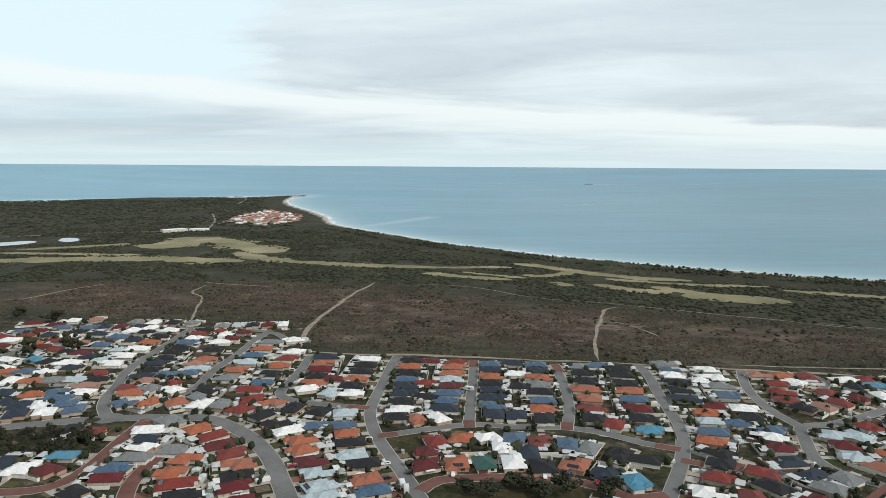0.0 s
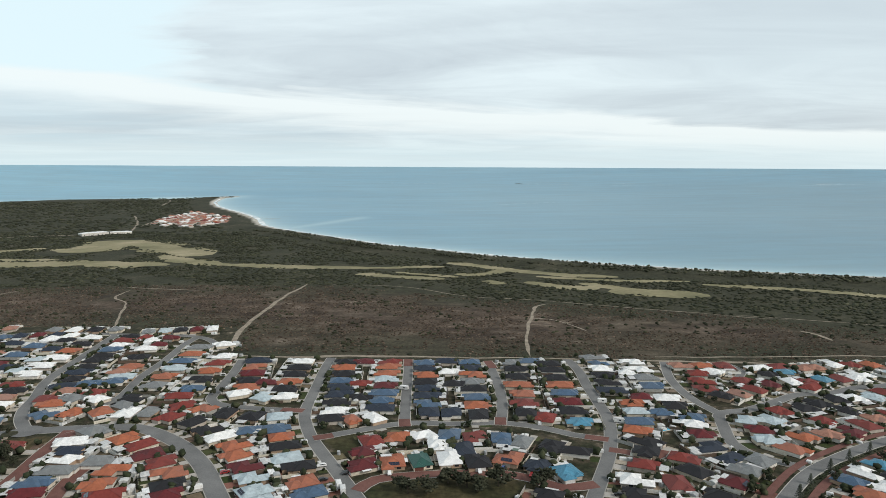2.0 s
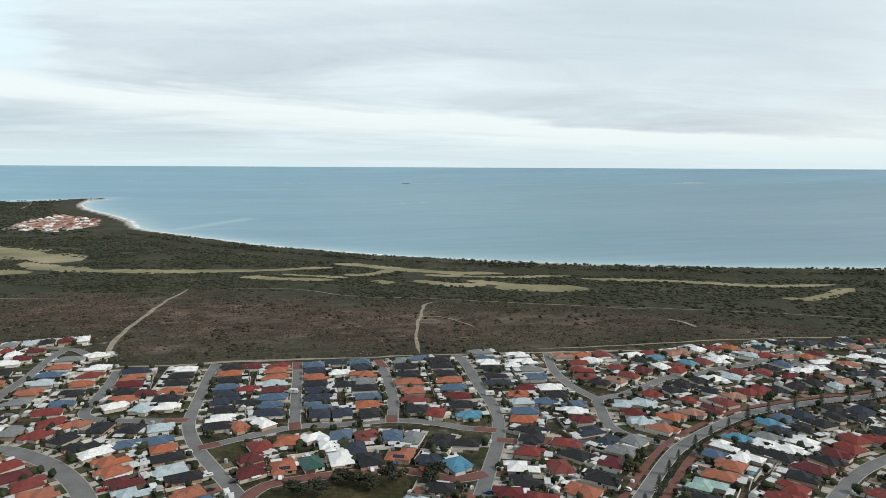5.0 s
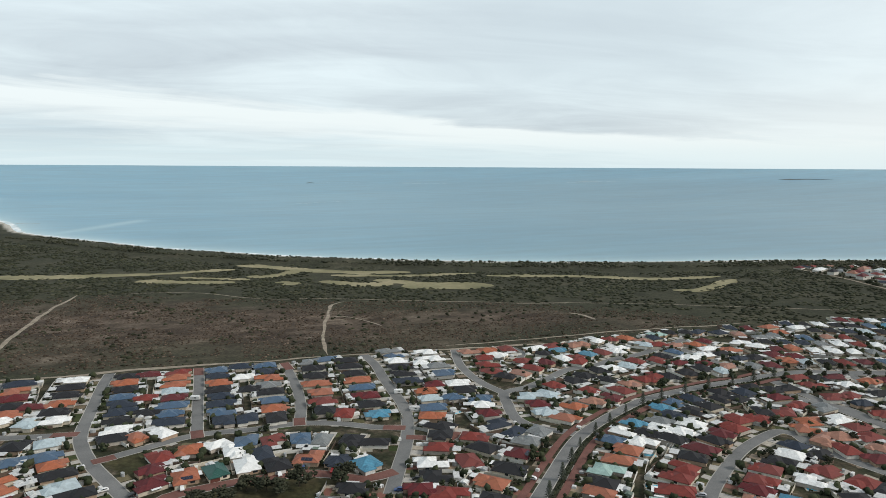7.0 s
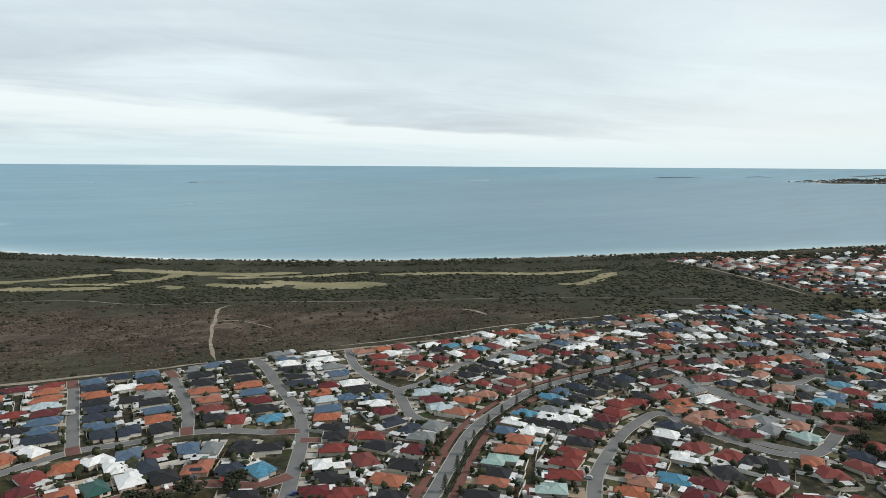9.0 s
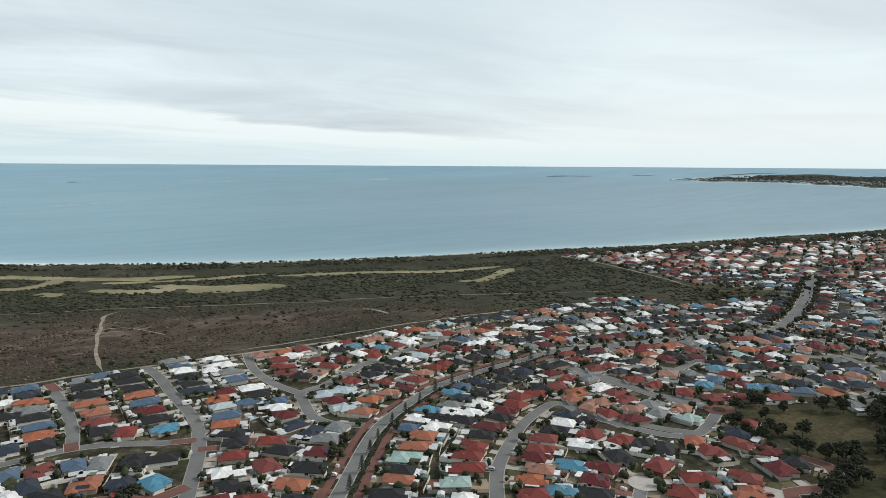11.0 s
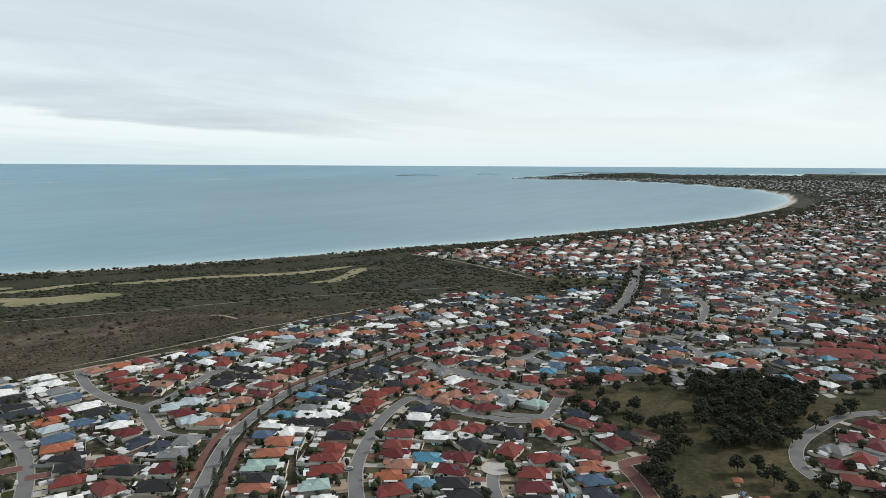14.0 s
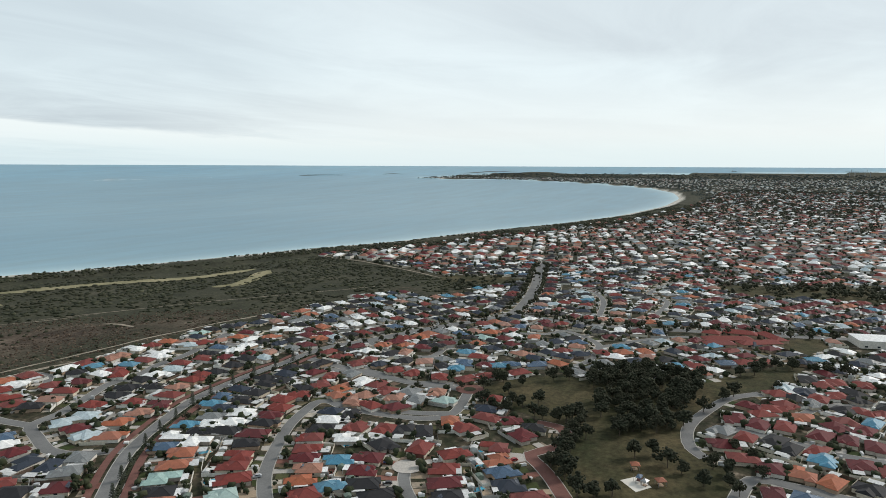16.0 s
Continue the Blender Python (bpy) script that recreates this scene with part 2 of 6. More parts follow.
# land: bush floor, heath, town yards and dry park grass by zone, each broken up at two scales
m = Mat("land", 0.95, 0.0, 0.15)
patch = m.noise(0.014, 5, 0.6)
grain = m.noise(0.35, 4, 0.65)
bush = m.ramp(patch, (0.3, (0.03, 0.033, 0.02)), (0.6, (0.055, 0.054, 0.034)), (0.8, (0.11, 0.098, 0.068)))
heath = m.ramp(m.noise(0.03, 7, 0.68, (1, 1.5, 1)), (0.3, (0.036, 0.027, 0.02)), (0.46, (0.078, 0.058, 0.043)), (0.57, (0.12, 0.092, 0.069)), (0.66, (0.2, 0.16, 0.125)), (0.75, (0.4, 0.335, 0.27)))
yard = m.ramp(m.noise(0.11, 4, 0.6), (0.3, (0.018, 0.022, 0.011)), (0.46, (0.034, 0.035, 0.02)), (0.6, (0.075, 0.062, 0.042)), (0.72, (0.24, 0.2, 0.15)))
grass = m.ramp(m.noise(0.03, 5, 0.6), (0.3, (0.028, 0.034, 0.014)), (0.5, (0.055, 0.05, 0.024)), (0.72, (0.10, 0.079, 0.042)))
heath = m.mix(0.8, heath, m.ramp(m.noise(0.007, 4, 0.6), (0.35, 0.6), (0.62, 1.15)), "MULTIPLY")
c = m.mix(m.attribute("heath"), bush, heath)
c = m.mix(m.attribute("town"), c, yard)
c = m.mix(m.attribute("grass"), c, grass)
c = m.mix(m.attribute("beach"), c, m.ramp(m.noise(0.05, 4), (0.3, (0.45, 0.42, 0.36)), (0.7, (0.62, 0.59, 0.53))))
c = m.mix(0.75, c, m.ramp(grain, (0.3, 0.4), (0.7, 1.45)), "MULTIPLY")
c = m.mix(0.6, c, m.ramp(m.noise(0.09, 5, 0.65), (0.32, 0.55), (0.68, 1.35)), "MULTIPLY")
m.bump(grain, 0.6, 0.5)
LAND = m.color(c)

m = Mat("sea_water", 0.3, 0.0, 0.5)
shoal = m.attribute("shoal")
drift = m.noise(0.0012, 6, 0.62, (0.5, 2.4, 1))
a = m.ramp(drift, (0.36, (0.02, 0.215, 0.335)), (0.64, (0.08, 0.28, 0.385)))
# darker, greyer water colour with the reflection of the cloudier sky put in
deep = m.ramp(drift, (0.36, (0.028, 0.155, 0.23)), (0.64, (0.075, 0.21, 0.275)))
a = m.mix(m.attribute("grey_sky_tint"), a, deep)
ripple = m.ramp(m.noise(0.012, 5, 0.65, (0.4, 1.8, 1)), (0.3, 0.72), (0.7, 1.2))
a = m.mix(0.8, a, ripple, "MULTIPLY")
a = m.mix(shoal, a, (0.40, 0.56, 0.58))
m.bump(m.noise(0.05, 4, 0.6, (0.5, 1.6, 1)), 0.2, 1.0)
SEA = m.color(a)
m = Mat("lake_water", 0.1, 0.0, 0.6)
LAKE = m.color((0.2, 0.27, 0.32))

# ---- plan ----
EYE = 140.0
NEAR, RIM = 2000.0, 4850.0


def fold(x, y, z=0.0):
    """Distance beyond NEAR is drawn in towards RIM along the line of sight from the drone's hover, so that all lies within reach of the lens."""
    x, y, z = np.asarray(x, float), np.asarray(y, float), np.asarray(z, float)
    d = np.maximum(np.hypot(x, y), 1e-6)
    u = np.maximum(d - NEAR, 0) / (RIM - NEAR)
    r = np.where(d < NEAR, d, NEAR + (RIM - NEAR) * u / (1 + u))
    k = r / d
    return x * k, y * k, EYE + (z - EYE) * k


COAST_WEST = [(-1670, 2576), (-1438, 2744), (-1174, 2935), (-863, 3126), (-615, 3259), (-658, 3013), (-611, 2675), (-519, 2376), (-396, 2089), (-312, 1861), (-265, 1660), (-212, 1555), (-97, 1393), (16, 1235), (192, 1064), (336, 966), (461, 895)]
COAST_EAST = [(682, 809), (885, 756), (1059, 687), (1323, 640), (1637, 558), (1974, 504), (2551, 492), (3181, 555), (3854, 705), (4676, 1027), (5630, 1705), (6374, 2504), (6793, 3332), (6678, 4216), (10308, 5274), (13079, 5775), (12532, 4363), (15300, 3278), (19148, 1711), (26090, -1600)]
LAND_EDGE = [(-6000, -500), (-2600, 1900)] + COAST_WEST + COAST_EAST + [(26000, -16000), (0, -26000), (-26000, -8000)]


def inside(x, y, poly):
    """Which of the points x, y lie in the polygon."""
    hit = np.zeros(np.shape(x), bool)
    for (ax, ay), (bx, by) in zip(poly, poly[1:] + poly[:1]):
        if ay != by:
            hit ^= ((ay > y) != (by > y)) & (x < (bx - ax) * (y - ay) / (by - ay) + ax)
    return hit


def away(x, y, line, closed=False):
    """Distance of the points x, y from a line of corners."""
    best = np.full(np.shape(x), 1e9)
    pts = list(line) + ([line[0]] if closed else [])
    for (ax, ay), (bx, by) in zip(pts, pts[1:]):
        dx, dy = bx - ax, by - ay
        k = np.clip(((x - ax) * dx + (y - ay) * dy) / max(dx * dx + dy * dy, 1e-9), 0, 1)
        best = np.minimum(best, np.hypot(x - ax - k * dx, y - ay - k * dy))
    return best


def smooth(line, step):
    """Points every step metres or so along a rounded line through the corners."""
    p = [Vector((*q, 0)) for q in line]
    if len(p) < 2:
        return p
    out = []
    ext = [2 * p[0] - p[1]] + p + [2 * p[-1] - p[-2]]
    for a, b, c, d in zip(ext, ext[1:], ext[2:], ext[3:]):
        n = max(2, int((c - b).length / step))
        for i in range(n):
            t = i / n
            out.append(0.5 * ((2 * b) + (c - a) * t + (2 * a - 5 * b + 4 * c - d) * t * t + (3 * b - a - 3 * c + d) * t ** 3))
    return out + [p[-1]]


def mesh(name, v, f, material=None):
    me = bpy.data.meshes.new(name)
    me.from_pydata([tuple(p) for p in v], [], f)
    if material:
        me.materials.append(material)
    return me


def quads(name, v, f, material):
    """A mesh from arrays of corners (n, 3) and faces (m, k)."""
    me = bpy.data.meshes.new(name)
    n, k = f.shape
    me.vertices.add(len(v))
    me.vertices.foreach_set("co", np.asarray(v, np.float32).ravel())
    me.loops.add(n * k)
    me.loops.foreach_set("vertex_index", np.asarray(f, np.int32).ravel())
    me.polygons.add(n)
    me.polygons.foreach_set("loop_start", np.arange(0, n * k, k, dtype=np.int32))
    me.update(calc_edges=True)
    me.shade_flat()
    me.materials.append(material)
    return me


def float_layer(me, name, values):
    me.attributes.new(name, "FLOAT", "POINT").data.foreach_set("value", np.asarray(values, np.float32))


# ---- ground and sea ----
def polar(d_steps):
    az = np.radians(np.concatenate([np.linspace(-180, -42, 30)[:-1], np.linspace(-42, 104, 560), np.linspace(104, 180, 18)[1:]]))
    a, d = np.meshgrid(az, d_steps, indexing="ij")
    x, y = d * np.sin(a), d * np.cos(a)
    na, nd = a.shape
    i, j = np.meshgrid(np.arange(na - 1), np.arange(nd - 1), indexing="ij")
    k = (i * nd + j).ravel()
    return x.ravel(), y.ravel(), np.stack([k, k + nd, k + nd + 1, k + 1], 1)


TOWN = [(-407, 616), (-302, 615), (-226, 606), (-178, 598), (-118, 587), (-115, 520), (-101, 501), (-35, 495), (28, 490), (89, 480), (148, 473), (205, 466), (237, 465), (311, 465), (367, 460), (424, 452), (488, 446), (555, 438), (623, 426), (675, 412), (640, 367), (684, 347), (748, 330), (739, 412), (765, 463), (788, 519), (811, 585), (820, 634), (829, 689), (893, 690), (971, 676), (1080, 662), (1205, 645), (1207, 583), (1500, 510), (1805, 460), (2228, 428), (2728, 424), (5000, 560), (9000, -6000), (0, -3000), (-1500, 0), (-900, 620)]
HEATH_EDGE = [(-563, 796), (-297, 819), (-56, 804), (100, 715), (206, 666), (322, 620), (428, 540), (465, 497), (494, 451), (205, 466), (89, 480), (-35, 495), (-115, 520), (-118, 587), (-226, 606), (-407, 616), (-437, 616)]
PARK = [(372, 173), (400, 165), (431, 136), (433, 117), (463, 57), (499, 25), (548, -4), (488, -6), (442, 30), (402, 44), (364, 46), (336, 36), (328, 20), (298, 14), (261, 24), (242, 59), (276, 86), (284, 96), (293, 99), (308, 93), (332, 101), (344, 119), (354, 152)]
RESERVE = [(747, 415), (786, 376), (794, 310), (764, 303), (738, 314), (700, 379)]
LONG_PARK = [(858, 105), (892, 18), (954, -81), (826, -73), (809, 14), (803, 76)]
FIELD = [(602, 18), (632, -14), (595, -31), (544, -5)]
LAWN = [(-7, 282), (-1, 288), (17, 291), (38, 290), (55, 289), (66, 283), (76, 272), (49, 253), (4, 253)]
VERGE = [(-197, 352), (-169, 356), (-160, 355), (-168, 335), (-178, 340)]
COPSE = [(-239, 338), (-202, 344), (-179, 338), (-166, 321), (-170, 311), (-221, 311)]
WOODS = [(433, 119), (459, 93), (463, 56), (432, 47), (361, 52), (337, 73), (360, 95)]
RESORT = [(-519, 1639), (-417, 1599), (-356, 1704), (-405, 1963), (-546, 2100), (-561, 1860)]
SITE = [(632, -33), (639, -74), (600, -71), (596, -32)]
VILLAGE = [(605, 75), (619, 19), (589, 7), (550, 67)]
SANDBAR = [(-190, 1586), (-120, 1723), (-31, 1908)]
HEADLAND = [(17000, 6600), (19500, 5200), (21500, 3400)]
VACANT_LOT = [(-27, 338), (-13, 349), (-7, 322), (-17, 314)]
PARKS = [VACANT_LOT, PARK, RESERVE, LONG_PARK, FIELD, LAWN, VERGE]

depth = 1 / np.linspace(1 / 210.0, 1 / 24000.0, 270)
gx, gy, gf = polar(np.concatenate([[0.5, 60, 120, 170], depth]))
shore = away(gx, gy, LAND_EDGE, True)
land = inside(gx, gy, LAND_EDGE)
signed = np.where(land, shore, -shore)
town = np.clip(inside(gx, gy, TOWN) * away(gx, gy, TOWN, True) / 4.0, 0, 1)
heath_zone = inside(gx, gy, HEATH_EDGE) * np.clip(away(gx, gy, HEATH_EDGE, True) / 90.0 + 0.35 * np.sin(gx * 0.03 + 2 * np.sin(gy * 0.021)) * np.sin(gy * 0.037), 0, 1)
park_zone = np.zeros_like(gx)
for p in PARKS:
    park_zone = np.maximum(park_zone, inside(gx, gy, p) * 1.0)
# sea bed, beach, then a low dune ridge behind the beach
gz = np.where(signed < 0, np.maximum(signed * 0.1, -6), 0)
dune = np.exp(-((signed - 55) / 30.0) ** 2) * (4 + 2.5 * np.sin(gx * 0.021) * np.sin(gy * 0.017 + 1))
gz = gz + np.where(signed > 0, dune, 0)
gz = gz + 60 * np.exp(-(away(gx, gy, HEADLAND) / 900.0) ** 2)
px, py, pz = fold(gx, gy, gz)
me = quads("ground", np.stack([px, py, pz], 1), gf, LAND)
for name, layer in (("heath", heath_zone), ("town", town), ("grass", park_zone), ("beach", np.clip((22 - signed) / 8.0, 0, 1) * (gx > -700) * (np.hypot(gx, gy) < 8000))):
    float_layer(me, name, layer)
me.shade_smooth()
tagged(new("ground", me), "dry coastal land of heath, scrub and sandy yards", "ground", kind="structure")

sx, sy, sf = polar(1 / np.linspace(1 / 600.0, 1 / 900000.0, 130))
px, py, pz = fold(sx, sy, -0.6)
me = quads("sea", np.stack([px, py, pz], 1), sf, SEA)
near_land = np.where(inside(sx, sy, LAND_EDGE), 0, away(sx, sy, LAND_EDGE, True))
float_layer(me, "shoal", np.maximum(np.exp(-near_land / 40.0) * 0.9, 0.5 * np.exp(-(away(sx, sy, SANDBAR) / 22.0) ** 2)))
# water greyer east of the sandy cape: the duller sky's reflection, painted by bearing
float_layer(me, "grey_sky_tint", np.clip((np.arctan2(sx, sy) + 0.25) / 0.85, 0, 1) * np.clip(1.25 - np.hypot(sx - 3600, sy - 900) / 9000, 0.35, 1))
me.shade_smooth()
tagged(new("sea", me), "calm grey-blue sea under cloud", "sea", kind="structure")


def ribbon(name, line, width, z, material, step=6.0, ragged=0.0, label="", category="", kind="structure", thick=0.0):
    """A strip of the given width along a line, lying z above the land."""
    p = smooth(line, step)
    v, f = [], []
    for i, q in enumerate(p):
        d = (p[min(i + 1, len(p) - 1)] - p[max(i - 1, 0)]).normalized()
        side = Vector((-d.y, d.x, 0))
        taper = 1.0
        if ragged:
            taper = min(1.0, 0.25 + 2.2 * math.sin(math.pi * (i + 0.3) / (len(p) - 0.4)))
        for s in (-1, 1):
            w = width / 2 * taper * (1 + ragged * noise.noise((q.x * 0.03, q.y * 0.03, s * 7.3)) + 0.4 * ragged * noise.noise((q.x * 0.13, q.y * 0.13, s * 3.1)))
            e = q + side * (s * w)
            v.append((*(float(c) for c in fold(e.x, e.y, z)),))
    for i in range(len(p) - 1):
        f.append((2 * i, 2 * i + 1, 2 * i + 3, 2 * i + 2))
    ob = new(name, mesh(name, v, f, material))
    for q in ob.data.polygons:
        if q.normal.z < 0:
            q.flip()
    return tagged(ob, label, category, kind=kind)


STREETS = []


def layer():
    """A hair more height for each strip, so that no two lie in one plane."""
    return 0.003 * len(STREETS)


def street(line, width, kind):
    """A sealed or brick-paved street with a pale kerb strip a little wider under it."""
    width *= 0.86
    STREETS.append((line, width))
    ribbon("kerb", line, width + 0.9, 0.05 + layer(), KERB, label="pale concrete kerb along a suburban street", category="kerb")
    if kind == "a":
        ribbon("road", line, width, 0.12 + layer(), ASPHALT, label="weathered grey asphalt street", category="road")
    else:
        ribbon("road", line, width, 0.12 + layer(), BRICK, label="red-brown brick-paved street", category="road")


OPEN_LINES = []


def track(line, width):
    OPEN_LINES.append((line, width + 2.5))
    p = smooth(line, 9.0)
    line = [(q.x + 2.2 * noise.noise((q.x * 0.03, q.y * 0.03, 4.0)) + 1.0 * noise.noise((q.x * 0.11, q.y * 0.11, 9.0)), q.y + 3.0 * noise.noise((q.x * 0.03, q.y * 0.03, 6.0))) for q in p]
    ribbon("sand_track", line, width * 0.9, 0.12 + 0.01 * len(OPEN_LINES), SAND, 3.0, 0.95, "pale sandy track through the heath", "track")


def fairway(line, width):
    OPEN_LINES.append((line, width * 0.78))
    ribbon("fairway", line, width, 0.1 + 0.01 * len(OPEN_LINES), FAIRWAY, 7.0, 0.75, "dry straw-green golf fairway", "fairway")


# keep the ponds clear of scrub
OPEN_LINES += [([(-820, 1170), (-735, 1215)], 95), ([(-690, 1230), (-700, 1285)], 70)]
street([(-33, 492), (-36, 464), (-39, 416), (-41, 383), (-39, 363), (-33, 339), (-23, 312), (-15, 291), (-9, 275), (-1, 253)], 7.5, 'a')
street([(23, 480), (21, 446), (18, 406), (15, 361)], 7, 'a')
street([(80, 470), (79, 441), (77, 407), (73, 378), (68, 355)], 7, 'a')
street([(139, 474), (139, 445), (135, 414), (132, 384), (129, 356), (122, 331), (113, 308), (100, 282), (88, 258)], 7.5, 'a')
street([(-32, 341), (-12, 349), (15, 358), (41, 355), (68, 354), (89, 345), (103, 334), (119, 327)], 7, 'a')
street([(-97, 492), (-97, 456), (-99, 425), (-100, 409), (-94, 398), (-81, 392), (-60, 386), (-42, 382)], 7, 'a')
street([(-263, 339), (-235, 349), (-209, 357), (-184, 363), (-142, 366), (-123, 361), (-100, 340), (-83, 315), (-73, 293), (-65, 274), (-57, 252)], 10, 'a')
street([(-184, 363), (-195, 380), (-202, 398), (-206, 420), (-214, 454), (-215, 504), (-215, 577)], 7.5, 'a')
street([(-164, 397), (-155, 416), (-156, 455), (-152, 493), (-150, 540), (-146, 563)], 7, 'a')
street([(-331, 451), (-319, 494), (-318, 543), (-314, 579)], 7, 'a')
street([(-314, 579), (-269, 587), (-215, 577), (-146, 563), (-116, 520)], 6.5, 'a')
street([(-162, 363), (-163, 333), (-163, 303), (-167, 286), (-175, 279), (-188, 277), (-207, 277)], 8, 'b')
street([(-134, 323), (-137, 304), (-136, 284), (-130, 264)], 8, 'b')
street([(-9, 281), (-1, 291), (18, 294), (38, 294), (56, 292), (69, 286), (81, 276), (97, 278)], 8, 'b')
street([(115, 314), (123, 310), (133, 302), (142, 311)], 7, 'b')
street([(208, 463), (195, 423), (191, 386), (195, 358)], 7, 'a')
street([(201, 282), (196, 289), (185, 300), (181, 316), (188, 339), (196, 358), (213, 361), (238, 373), (261, 385), (284, 386), (308, 395), (336, 399), (396, 421)], 7.5, 'a')
street([(189, 179), (205, 196), (219, 208), (239, 221), (266, 236), (293, 245), (304, 246), (307, 238), (307, 224), (312, 204), (317, 184), (327, 166)], 7, 'a')
street([(373, 319), (369, 290), (364, 261), (363, 233), (363, 216), (373, 192)], 8, 'a')
street([(241, 446), (250, 453), (251, 434), (234, 412)], 6, 'a')
street([(336, 399), (372, 412), (370, 374), (373, 342)], 6, 'a')
street([(222, 128), (237, 143), (248, 150), (256, 153)], 6, 'a')
street([(254, 72), (275, 88), (286, 98), (296, 107), (311, 99), (329, 100), (337, 108), (337, 120)], 8, 'b')
street([(453, 16), (433, 32), (401, 41), (377, 45), (359, 44), (343, 39), (334, 31)], 7, 'a')
street([(453, 16), (449, -7), (443, -31), (438, -50)], 7, 'a')
street([(382, 23), (377, -4), (371, -25), (372, -46)], 7, 'a')
street([(285, 14), (320, 9), (322, -7), (321, -24), (317, -42)], 8, 'a')
street([(309, 244), (303, 227), (304, 207), (311, 177), (326, 167), (353, 173), (368, 178)], 7, 'a')
street([(368, 178), (362, 208), (363, 230), (369, 257), (359, 274), (360, 302)], 8, 'a')
street([(439, 313), (419, 272), (421, 238), (460, 241), (488, 229)], 6, 'a')
street([(488, 229), (517, 217), (528, 190), (551, 178)], 6, 'a')
street([(391, 321), (413, 316), (435, 305), (491, 285), (550, 259), (591, 246), (649, 256), (732, 279), (812, 306), (910, 338), (990, 345)], 12, 'a')
street([(591, 246), (583, 189), (587, 139), (607, 71), (626, 6), (649, -62), (662, -113)], 11, 'a')
street([(551, 178), (533, 152), (511, 136), (468, 132), (444, 141)], 6, 'a')
street([(622, 169), (691, 185), (734, 206), (751, 234)], 6, 'a')
street([(511, 136), (561, 104), (580, 71), (539, 10)], 6, 'a')
street([(649, 123), (725, 127), (765, 154), (860, 141), (943, 86)], 6, 'a')
street([(1979, -143), (1313, -84), (1084, -57), (1042, -81)], 9, 'a')
street([(2874, 1), (2225, -14), (1890, 0)], 8, 'a')
street([(424, -8), (447, -19), (457, -37), (471, -52)], 6, 'a')
street([(-33, 341), (-23, 344)], 7.4, 'b')
street([(15, 364), (15, 353)], 7.4, 'b')
street([(69, 362), (67, 351)], 7.4, 'b')
street([(108, 331), (119, 326)], 7.4, 'b')
street([(-55, 385), (-42, 382)], 7.4, 'b')
street([(23, 483), (22, 466)], 7.4, 'b')
street([(80, 474), (81, 456)], 7.4, 'b')
street([(-161, 356), (-150, 364)], 8, 'b')
street([(115, 203), (142, 228), (164, 249), (183, 267), (200, 281), (222, 294), (247, 306), (272, 315), (303, 319), (335, 321), (355, 320), (373, 322), (391, 321)], 7.4, 'a')
track([(114, 482), (122, 530), (133, 577), (151, 634), (162, 665), (177, 676)], 3.2)
track([(143, 610), (157, 606), (169, 593), (180, 559)], 1.8)
track([(-111, 517), (-115, 560), (-114, 607), (-108, 664), (-100, 727), (-81, 815)], 4.2)
track([(-113, 515), (-102, 504), (-69, 497), (-26, 495), (20, 491), (49, 486), (89, 481), (140, 475), (186, 467), (240, 457), (300, 448)], 4.5)
track([(206, 474), (259, 470), (312, 467), (370, 464), (427, 455), (488, 446)], 2.6)
track([(-226, 606), (-240, 652), (-253, 709), (-277, 744), (-275, 784)], 3)
track([(-286, 807), (-256, 796), (-198, 779)], 2.5)
track([(-56, 808), (31, 788), (101, 721), (157, 702), (208, 675), (278, 638), (340, 604), (387, 584)], 1.6)
track([(-435, 696), (-415, 756), (-393, 791)], 2.5)
track([(342, 610), (394, 585), (472, 547), (559, 495), (664, 432)], 1.7)
track([(365, 542), (373, 528), (372, 509)], 3.5)
track([(-517, 1503), (-582, 1739), (-672, 1985)], 5)
track([(-537, 1621), (-555, 1839), (-508, 1953)], 5)
track([(-740, 2457), (-831, 2881), (-943, 2970)], 6)
track([(-847, 1299), (-766, 1348), (-680, 1401), (-576, 1433)], 7)
track([(739, 412), (765, 463), (788, 519), (811, 585), (820, 634), (829, 689)], 4)
fairway([(-687, 975), (-595, 986), (-492, 1009), (-380, 1002), (-292, 988)], 62)
fairway([(-696, 1066), (-602, 1057), (-467, 1050)], 25)
fairway([(-697, 1110), (-624, 1146), (-554, 1201)], 30)
fairway([(-498, 1137), (-478, 1188), (-464, 1272), (-475, 1323)], 105)
fairway([(-433, 1274), (-382, 1229), (-333, 1162), (-267, 1089)], 80)
fairway([(-329, 1085), (-267, 1021), (-182, 976), (-99, 957), (-34, 938)], 36)
fairway([(-113, 945), (-66, 948), (-3, 940), (96, 944)], 24)
fairway([(-25, 888), (26, 862), (85, 838)], 24)
fairway([(104, 879), (128, 867), (172, 906)], 22)
fairway([(104, 984), (140, 952), (192, 898), (249, 858), (310, 839)], 26)
fairway([(136, 824), (151, 797)], 20)
fairway([(181, 809), (218, 773), (259, 760)], 24)
fairway([(267, 747), (307, 722), (367, 709)], 36)
fairway([(26, 899), (104, 852)], 14)
fairway([(247, 796), (294, 747), (363, 718)], 26)
fairway([(392, 776), (488, 735), (573, 679), (619, 667), (674, 662)], 20)
fairway([(545, 604), (572, 595), (623, 611), (673, 636)], 16)
fairway([(205, 850), (297, 811), (387, 799)], 16)


